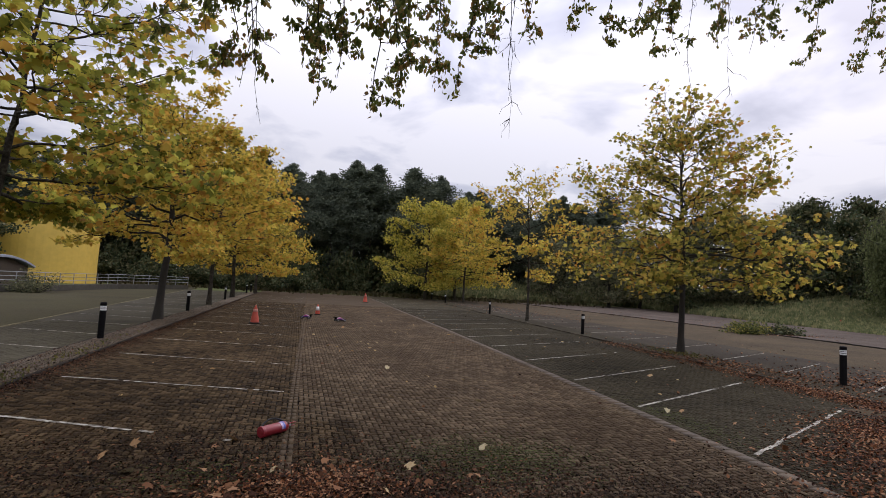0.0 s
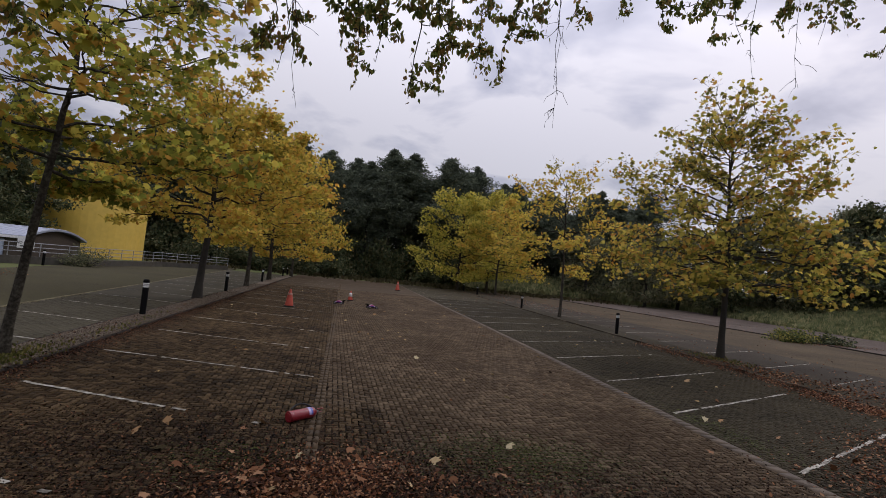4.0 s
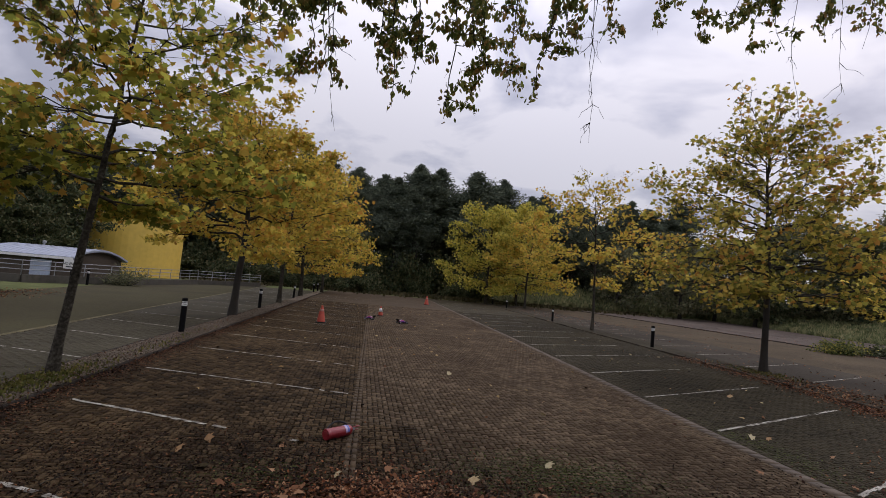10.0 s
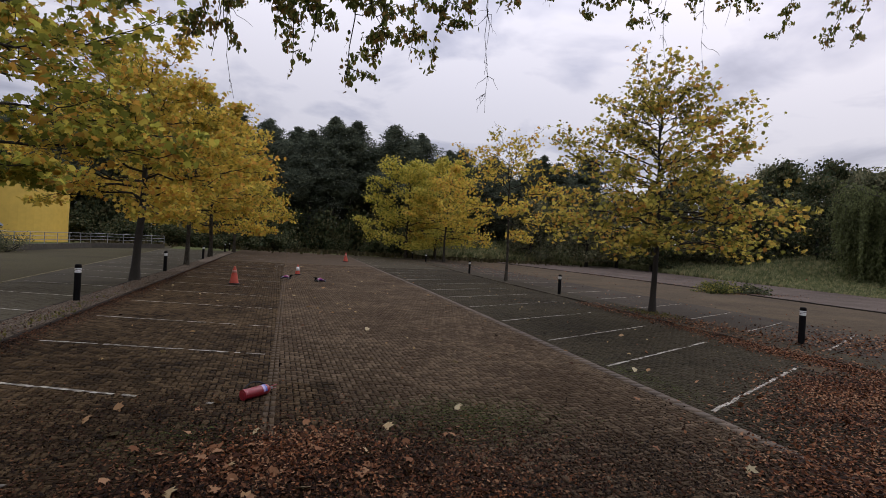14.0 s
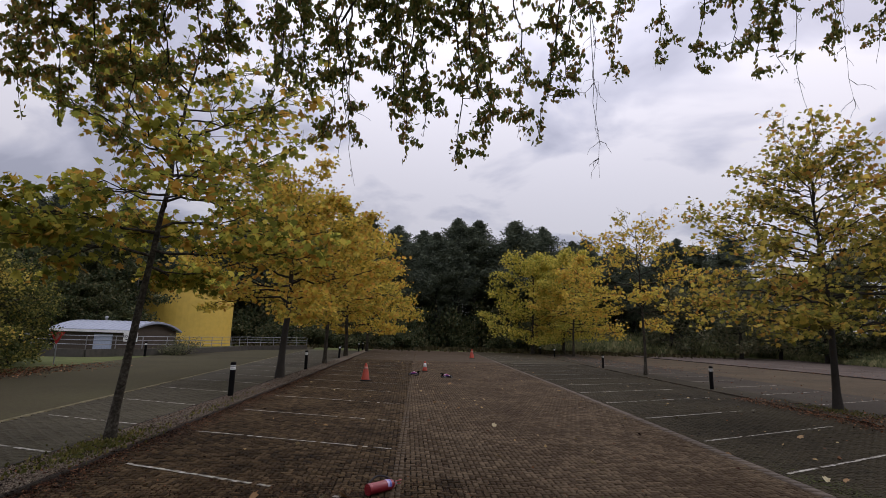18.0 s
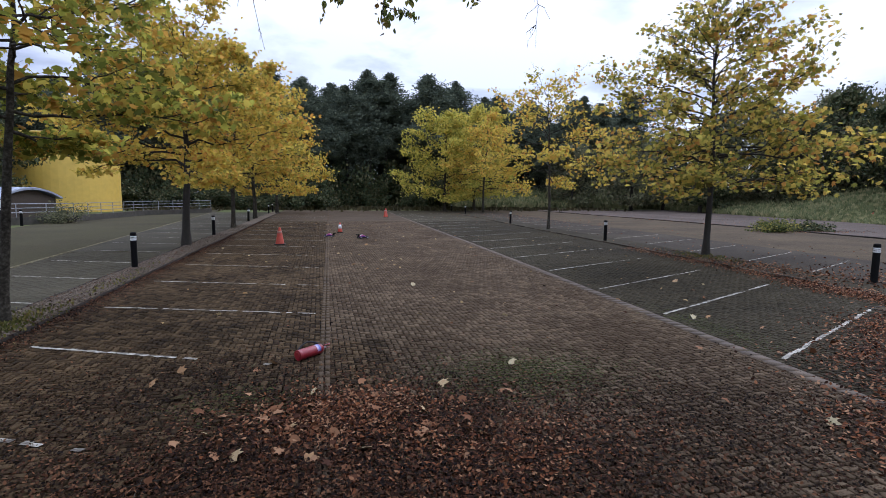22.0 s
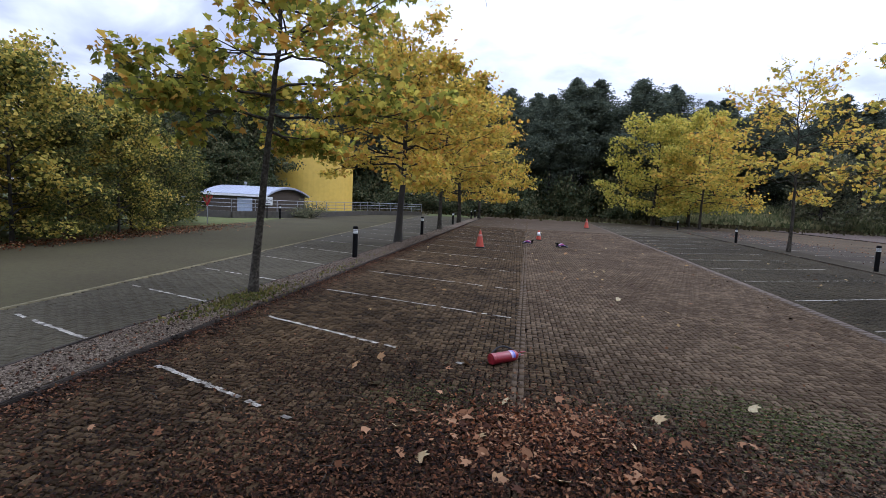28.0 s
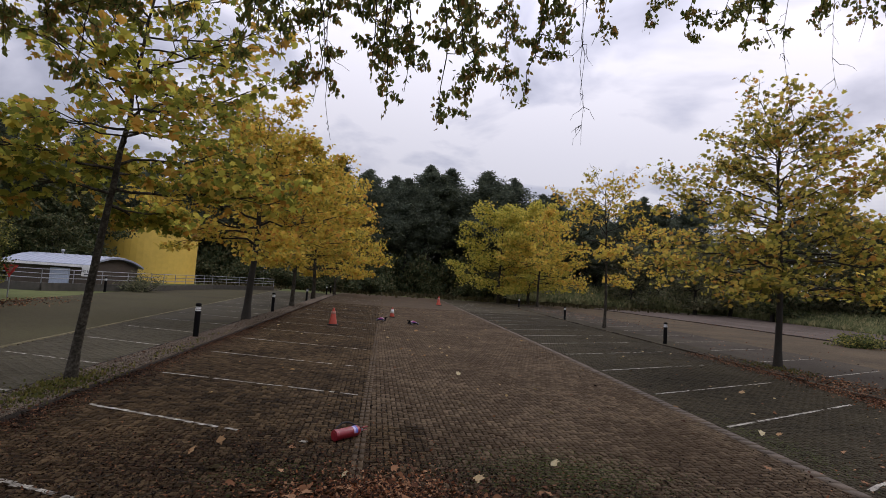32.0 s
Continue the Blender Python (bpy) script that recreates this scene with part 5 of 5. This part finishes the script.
for i, y in enumerate(yr):
    xa, xb = x_channel_r(y) + 0.25, x_kerb_r(y) - 1.2
    bay_line(xa, y + 0.05, xb, y + 0.05 + 0.47 * (xb - xa), 0.2 if i < 4 else 0.4, 200 + i)
    xk = x_kerb_r(y) + 1.75
    yk = y + 0.48 * (xk - xa)
    bay_line(xk, yk, xk + 4.3, yk + 0.48 * 4.3, 0.3, 400 + i)

# manhole cover by the right-hand bays
mc = thing("manhole_cover", "dark drain cover in a cast frame set in the blocks", "manhole", at=(10.7, 7.0, 0.0))
part("cover", box(bmesh.new(), -0.3, 0.3, -0.25, 0.25, -0.03, 0.006, 0.004), M_asphalt_r, mc)
mf = box(box(bmesh.new(), -0.37, -0.31, -0.32, 0.32, -0.03, 0.009, 0.003), 0.31, 0.37, -0.32, 0.32, -0.03, 0.009, 0.003)
box(mf, -0.309, 0.309, -0.32, -0.26, -0.03, 0.009, 0.003); box(mf, -0.309, 0.309, 0.26, 0.32, -0.03, 0.009, 0.003)
part("rim", mf, M_kerb, mc, "dark cast frame")

# ---- gravel, leaves and grass ----
grng = np.random.default_rng(21)


def stones(name, label, xs, ys, z, size):
    n = len(xs)
    oct_ = np.array([(1, 0, 0), (0, 1, 0), (-1, 0, 0), (0, -1, 0), (0, 0, 0.8), (0, 0, -0.5)], float)
    tri = np.array([(0, 1, 4), (1, 2, 4), (2, 3, 4), (3, 0, 4), (1, 0, 5), (2, 1, 5), (3, 2, 5), (0, 3, 5)])
    s = size * grng.uniform(0.5, 1.3, (n, 1, 1)); a = grng.uniform(0, 6.283, n)
    v = oct_[None] * s * grng.uniform(0.7, 1.3, (n, 6, 1))
    x = v[..., 0] * np.cos(a)[:, None] - v[..., 1] * np.sin(a)[:, None]
    y = v[..., 0] * np.sin(a)[:, None] + v[..., 1] * np.cos(a)[:, None]
    v = np.stack([x + xs[:, None], y + ys[:, None], v[..., 2] + z], -1).reshape(-1, 3)
    f = (tri[None] + 6 * np.arange(n)[:, None, None]).reshape(-1, 3)
    return tagged(new(name, mesh(name, v, f, M_gravel)), label, "gravel", kind="stuff")


gy = 2.5 + 34 * grng.random(26000) ** 1.8
stones("gravel", "loose grey-brown gravel in the strip", grng.uniform(X_GRAVEL_L + 0.04, X_KERB_L - 0.06, 26000), gy, 0.04, 0.0135)


def scatter(name, label, xs, ys, z, size, kind, mat, lift=0.02):
    zs = z + np.abs(grng.normal(0, lift, len(xs))) + 0.006
    v, f = leaf_arrays(np.stack([xs, ys, zs], 1), size * grng.uniform(0.55, 1.25, len(xs)), kind, grng, flat=True)
    return tagged(new(name, mesh(name, v, f, mat)), label, "leaves", kind="stuff")


def cloud(parts):
    xs, ys = [], []
    for n, cx, cy, sx, sy in parts:
        xs.append(grng.normal(cx, sx, n)); ys.append(grng.normal(cy, sy, n))
    return np.concatenate(xs), np.concatenate(ys)


lx_, ly_ = cloud(((13000, 0.7, 4.2, 1.0, 0.6), (24000, -0.1, 3.0, 1.6, 0.65), (5500, -0.9, 3.5, 0.8, 0.6), (2200, 2.6, 3.4, 1.2, 0.7), (1600, -0.5, 5.8, 1.8, 0.7), (900, -3.2, 3.0, 0.8, 0.7)))
ok = (lx_ > X_KERB_L + 0.05) & (ly_ > 1.2)
scatter("leaf_litter", "brown and russet beech leaves drifted on the blocks", lx_[ok], ly_[ok], 0.0, 0.034, "oval", M_litter, 0.014)
rl = np.random.default_rng(9)
dx_, dy_ = cloud(((8000, -2.6, 4.2, 1.1, 0.9), (15000, -1.5, 5.6, 1.6, 0.9), (9000, 2.4, 4.5, 1.2, 0.8), (9000, 3.9, 3.3, 1.0, 0.7), (5000, 6.5, 4.8, 1.2, 0.8)))
ok = (dx_ > X_KERB_L + 0.05) & (dy_ > 1.2)
scatter("leaf_crumbs", "dark crumbled leaf debris spread over the blocks", dx_[ok], dy_[ok], -0.004, 0.024, "rough", leaf_mat("crumbled_leaf", [(0.006, 0.0038, 0.0022), (0.012, 0.0072, 0.004), (0.022, 0.012, 0.006), (0.05, 0.026, 0.0125)], tl=0.02, spread=0.9, rough=0.8), 0.004)
mlx, mly = np.concatenate([rl.normal(0.3, 0.7, 110), rl.normal(-1.2, 1.4, 26), rl.normal(8.0, 1.5, 50)]), np.concatenate([rl.normal(4.55, 0.45, 110), rl.normal(3.8, 0.9, 26), rl.normal(4.8, 0.8, 50)])
scatter("maple_litter", "curled tan maple leaves among the litter", mlx, mly, 0.012, 0.088, "maple", leaf_mat("tan_leaf", [(0.05, 0.02, 0.01), (0.11, 0.046, 0.02), (0.19, 0.09, 0.042), (0.28, 0.16, 0.085)], tl=0.05, spread=0.9, rough=0.75), 0.03)
scatter("russet_litter", "bright russet leaves among the drifted litter", np.concatenate([rl.normal(0.2, 0.5, 3400), rl.normal(1.45, 0.6, 1800)]), np.concatenate([rl.normal(4.65, 0.36, 3400), rl.normal(3.6, 0.4, 1800)]), 0.01, 0.041, "oval", M_rust)
mx = np.concatenate([rl.normal(2.3, 0.6, 6500), rl.normal(-0.8, 0.35, 1200), rl.normal(0.7, 0.3, 1200), rl.normal(6.15, 0.25, 1500)])
my = np.concatenate([rl.normal(5.3, 0.4, 6500), rl.normal(5.2, 0.25, 1200), rl.normal(4.1, 0.25, 1200), rl.normal(6.6, 0.8, 1500)])
v, f = leaf_arrays(np.stack([mx, np.round(my / 0.09) * 0.09 + rl.normal(0, 0.014, len(mx)), np.full(len(mx), 0.004)], 1), rl.uniform(0.014, 0.034, len(mx)), "spray", rl, flat=True)
tagged(new("moss_tufts", mesh("moss_tufts", v, f, M_moss)), "green moss growing in the joints", "moss", kind="stuff")
kx, ky = grng.normal(X_KERB_L + 0.12, 0.22, 15000), 2.0 + 24 * grng.random(15000) ** 1.6
ok = kx > X_KERB_L + 0.03
scatter("gutter_litter", "dark leaf debris along the kerb", kx[ok], ky[ok], 0.0, 0.034, "oval", M_litter, 0.01)
ex, ey = X_KERB_L + np.abs(grng.normal(0.03, 0.07, 7000)), 2.0 + 40 * grng.random(7000) ** 1.5
scatter("edge_litter", "dark rotted leaves drifted against the edging", ex, ey, 0.0, 0.04, "oval", M_litter, 0.016)
ix, iy = grng.uniform(X_GRAVEL_L, X_KERB_L, 2600), 2 + 26 * grng.random(2600) ** 1.5
scatter("strip_litter", "scattered leaves on the gravel", ix, iy, 0.045, 0.045, "oval", M_litter, 0.01)
rx_, ry_ = cloud(((2600, 6.3, 3.5, 0.8, 0.4), (4000, 7.9, 4.6, 0.9, 0.5), (7000, 9.7, 5.6, 0.9, 0.55), (2500, 5.3, 2.9, 0.5, 0.35), (5000, 11.5, 7.6, 0.35, 1.5)))
kyr = 6 + 12 * grng.random(5200) ** 1.2
rx_, ry_ = np.concatenate([rx_, x_kerb_r(kyr) - 0.2 + grng.normal(0, 0.28, 5200)]), np.concatenate([ry_, kyr])
scatter("orange_litter", "rust-coloured leaves banked along the kerb", rx_, ry_, 0.01, 0.05, "oval", M_rust, 0.035)
ox, oy = cloud(((2600, 15.6, 9.0, 1.6, 1.6), (1600, 13.1, 12.5, 0.5, 2.5), (350, 17.0, 16.0, 2.5, 6.0), (1500, 19.0, 44.0, 3.0, 8.0), (700, 31.0, 38.0, 0.5, 8.0), (900, 36.0, 44.0, 4.0, 10.0), (500, 31.5, 25.2, 2.0, 0.6), (3500, -14.6, 15.0, 0.5, 5.0), (2000, -15.8, 21.5, 0.5, 3.0)))
scatter("outer_litter", "orange and brown leaves on the outer paving", ox, oy, 0.03, 0.062, "rough", M_rust, 0.01)
ax_, ay_ = grng.uniform(-4.2, 11, 420), 4.5 + 36 * grng.random(420)
scatter("stray_leaves", "stray small leaves on the blocks", ax_, ay_, 0.0, 0.075, "rough", M_litter, 0.006)
px_, py_ = np.concatenate([grng.uniform(0.3, 6, 90), grng.uniform(-4, 0, 40), grng.uniform(6.5, 12, 60)]), 8 + 30 * grng.random(190)
scatter("pale_stray_leaves", "small pale fallen leaves scattered over the blocks", px_, py_, 0.0, 0.1, "maple", leaf_mat("pale_stray_leaf", [(0.2, 0.11, 0.045), (0.32, 0.22, 0.1), (0.42, 0.34, 0.18)], tl=0.05, rough=0.75), 0.006)
BIG = ((3.45, 8.95), (2.1, 11.3), (-1.6, 6.2), (-1.8, 5.85), (-0.8, 6.25), (0.35, 3.95), (-0.1, 3.85), (1.4, 3.96), (4.6, 3.46), (2.3, 5.7), (1.28, 5.2), (1.25, 14.0), (1.1, 17.8),
       (-1.4, 5.4), (6.3, 7.22), (6.6, 7.24), (-0.7, 4.03), (-0.3, 4.44), (-0.1, 5.25), (-0.95, 4.47), (0.98, 4.54), (-0.18, 4.8), (-5.0, 5.9), (-4.0, 3.76), (-0.55, 6.3), (2.6, 16.0), (1.9, 21.0), (7.2, 13.0), (8.6, 10.6))
v, f = leaf_arrays(np.zeros((1, 3)), [0.2], "maple", grng, flat=True)
bl_me = mesh("fallen_leaf", v, f, material("pale_leaf", [(0.3, (0.26, 0.14, 0.05)), (0.55, (0.36, 0.27, 0.13)), (0.75, (0.44, 0.38, 0.22))], 0.7, island="object", spread=0.5, scale=30, big=0.3, bump=0.2, fine=120))
for i, (bx, by) in enumerate(BIG):
    o = tagged(new("fallen_leaf", bl_me), "large pale yellow maple leaf lying on the blocks", "leaf", "large fallen leaves")
    s = grng.uniform(0.5, 0.85)
    o.matrix_basis = pose(bx, by, 0.034, grng.normal(0, 7), grng.normal(0, 7), grng.uniform(0, 360)) @ Matrix.Diagonal((s, s, s, 1))

n = 42000
gy_ = 8 + 85 * grng.random(n)
gd_ = 24 * grng.random(n) ** 1.2
gx_ = np.array([x_kerb_r(y) + bank_edge(y) for y in gy_]) + 0.2 + gd_
gz_ = np.array([bank_z(d, y) for d, y in zip(gd_, gy_)]) - 0.06
v, f = leaf_arrays(np.stack([gx_, gy_, gz_], 1), grng.uniform(0.3, 0.85, n) * np.interp(gy_, (28, 44), (0.35, 1.0)), "needle", grng, up=0.25)
tagged(new("tall_grass", mesh("tall_grass", v, f, M_grass)), "tall rough grass beyond the drive", "grass", kind="stuff")
n = 16000
gx3, gy3 = grng.uniform(22, 70, n), grng.uniform(76, 88, n)
v, f = leaf_arrays(np.stack([gx3, gy3, end_z(gx3, gy3) - 0.1], 1), grng.uniform(0.5, 1.5, n), "needle", grng, up=0.25)
tagged(new("tall_grass", mesh("tall_grass", v, f, M_grass)), "band of tall grey-green grass before the wood", "grass", kind="stuff")
n = 5000
gx2, gy2 = grng.uniform(-30, 45, n), grng.normal(76, 4, n)
v, f = leaf_arrays(np.stack([gx2, gy2, np.full(n, -0.08)], 1), grng.uniform(0.2, 0.6, n), "spray", grng, up=0.4)
tagged(new("rough_grass", mesh("rough_grass", v, f, leaf_mat("dull_grass", [(0.03, 0.026, 0.012), (0.05, 0.045, 0.02), (0.08, 0.065, 0.03)], tl=0.2))), "rough grass at the foot of the wood", "grass", kind="stuff")
make_bush("brushwood_heap", "heap of cut green brushwood on the pale hardstanding", (28.6, 26.2, 0.0), 1.6, 0.65, M_leaf_green_dark, 71, 2400, 0.11)
make_bush("brushwood_heap", "low end of a brushwood heap with brown leaves", (31.6, 26.0, 0.0), 1.5, 0.4, M_leaf_dark, 73, 1200, 0.13)
make_bush("bush", "low grey-green shrub in front of the railing", (-16.6, 39.0, -0.07), 1.7, 1.5, M_leaf_olive, 72, 2600, 0.09)

# moss and fallen twigs
ms_ = np.random.default_rng(41)
for cx, cy, sx, sy, n_ in ((-4.7, 8.5, 0.2, 0.8, 1100), (-4.55, 12.5, 0.12, 2.0, 220), (13.3, 15.0, 0.35, 0.8, 500)):
    px_, py_ = ms_.normal(cx, sx, n_), ms_.normal(cy, sy, n_)
    v, f = leaf_arrays(np.stack([px_, py_, np.full(n_, 0.042)], 1), ms_.uniform(0.02, 0.06, n_), "spray", ms_, up=0.7)
    tagged(new("moss_patch", mesh("moss_patch", v, f, M_moss_pale)), "yellow-green moss and grass on the strip", "moss", kind="stuff")
tw_ = []
for i in range(60):
    c0 = np.array([ms_.normal(-1.0, 2.0), ms_.normal(4.2, 0.9), 0.014])
    if i % 3 == 0:
        c0[:2] = (ms_.normal(-4.15, 0.15), ms_.uniform(3.0, 9.0))
    an, L = ms_.uniform(0, 6.283), ms_.uniform(0.08, 0.34)
    p1 = c0 + np.array([math.cos(an) * L, math.sin(an) * L, ms_.uniform(0, 0.02)])
    tw_.append((wander(c0, p1, 6, 0.006, ms_), np.linspace(0.0045, 0.002, 6)))
v, f = tube_arrays(tw_, 5)
tagged(new("fallen_twigs", mesh("fallen_twigs", v, f, M_bark, True)), "thin dry twigs lying among the leaf litter", "twigs", kind="stuff")

# ---- block paving, laid last ----
BL, BW = 0.164, 0.082


def herringbone(x0, x1, y0, y1, inside):
    i0, i1, j0, j1 = int(-x1 / BW) - 2, int(-x0 / BW) + 2, int(y0 / BW) - 2, int(y1 / BW) + 2
    I_, J_ = np.meshgrid(np.arange(i0, i1), np.arange(j0, j1), indexing="ij")
    m = (I_ - J_) % 4
    hx, hy = I_[m == 0] * BW + BW, J_[m == 0] * BW + BW / 2
    vx, vy = I_[m == 3] * BW + BW / 2, J_[m == 3] * BW + BW
    x, y = -np.concatenate([hx, vx]), np.concatenate([hy, vy])
    t = np.concatenate([np.zeros(len(hx), int), np.ones(len(vx), int)])
    k = inside(x, y, t)
    return x[k], y[k], t[k]


def block_mesh(x, y, t, rng, gap=0.0165, b=0.008):
    n = len(x)
    hx = np.where(t == 0, BL, BW) / 2 - gap / 2; hy = np.where(t == 0, BW, BL) / 2 - gap / 2
    sx, sy = np.array([-1, 1, 1, -1.0]), np.array([-1, -1, 1, 1.0])
    z = rng.normal(0, 0.002, n)
    tilt = rng.normal(0, 0.008, (n, 2))
    bx, by = sx[None] * hx[:, None], sy[None] * hy[:, None]
    tx, ty = sx[None] * (hx[:, None] - b), sy[None] * (hy[:, None] - b)
    tz = z[:, None] + tx * tilt[:, :1] + ty * tilt[:, 1:]
    low = np.stack([bx + x[:, None], by + y[:, None], np.full((n, 4), -0.04)], -1)
    mid = np.stack([bx + x[:, None], by + y[:, None], tz - 0.005], -1)
    top = np.stack([tx + x[:, None], ty + y[:, None], tz], -1)
    v = np.concatenate([low, mid, top], 1).reshape(-1, 3)
    f = [(8, 9, 10, 11)] + [(k, (k + 1) % 4, 4 + (k + 1) % 4, 4 + k) for k in range(4)] + [(4 + k, 4 + (k + 1) % 4, 8 + (k + 1) % 4, 8 + k) for k in range(4)]
    return v, (np.array(f)[None] + 12 * np.arange(n)[:, None, None]).reshape(-1, 4)


NEAR = (-1.1, 0.9, 5.3, 7.1)


def main_area(x, y, t):
    hx = np.where(t == 0, BL, BW) / 2
    cl = -0.08 + 0.02 * y
    crr, kr = x_channel_r(y), x_kerb_r(y)
    return (y > -3.9) & (y < Y_FINE - 0.1) & (x > X_KERB_L + 0.05) & (x < kr - 0.05) & (np.abs(x - cl) > 0.085 - hx) & (np.abs(x - crr) > 0.1 - hx)


prg = np.random.default_rng(3)
x, y, t = herringbone(-4.6, 15.2, -4, Y_FINE, main_area)
near = (x > NEAR[0]) & (x < NEAR[1]) & (y > NEAR[2]) & (y < NEAR[3])
near &= np.cumsum(near) <= 300
bay = x > x_channel_r(y)
aisle = (x > x_channel_l(y)) & ~bay
for pick, mt in ((~near & ~bay & ~aisle, M_block), (~near & aisle, M_block_aisle), (~near & bay, M_block_moss)):
    v, f = block_mesh(x[pick], y[pick], t[pick], prg)
    tagged(child("blocks", mesh("blocks", v, f, mt), bed), kind="stuff")
protos = [mesh("block", *block_mesh(np.zeros(1), np.zeros(1), np.array([0]), prg), M_block_one) for _ in range(4)]
for bx, by, bt in zip(x[near], y[near], t[near]):
    child("block", protos[prg.integers(0, 4)], bed, m=pose(bx, by, prg.normal(0, 0.0015), 0, 0, 90 * bt + 180 * prg.integers(0, 2)))
x, y, t = herringbone(-8.6, -5.0, -4, Y_FINE_L, lambda x, y, t: (y > -3.9) & (y < Y_FINE_L - 0.1) & (x > x_bay_ll(y) + 0.05) & (x < X_GRAVEL_L - 0.06))
v, f = block_mesh(x, y, t, prg, 0.006, 0.003)
tagged(child("blocks", mesh("blocks", v, f, M_block_pale), bed_l), kind="stuff")
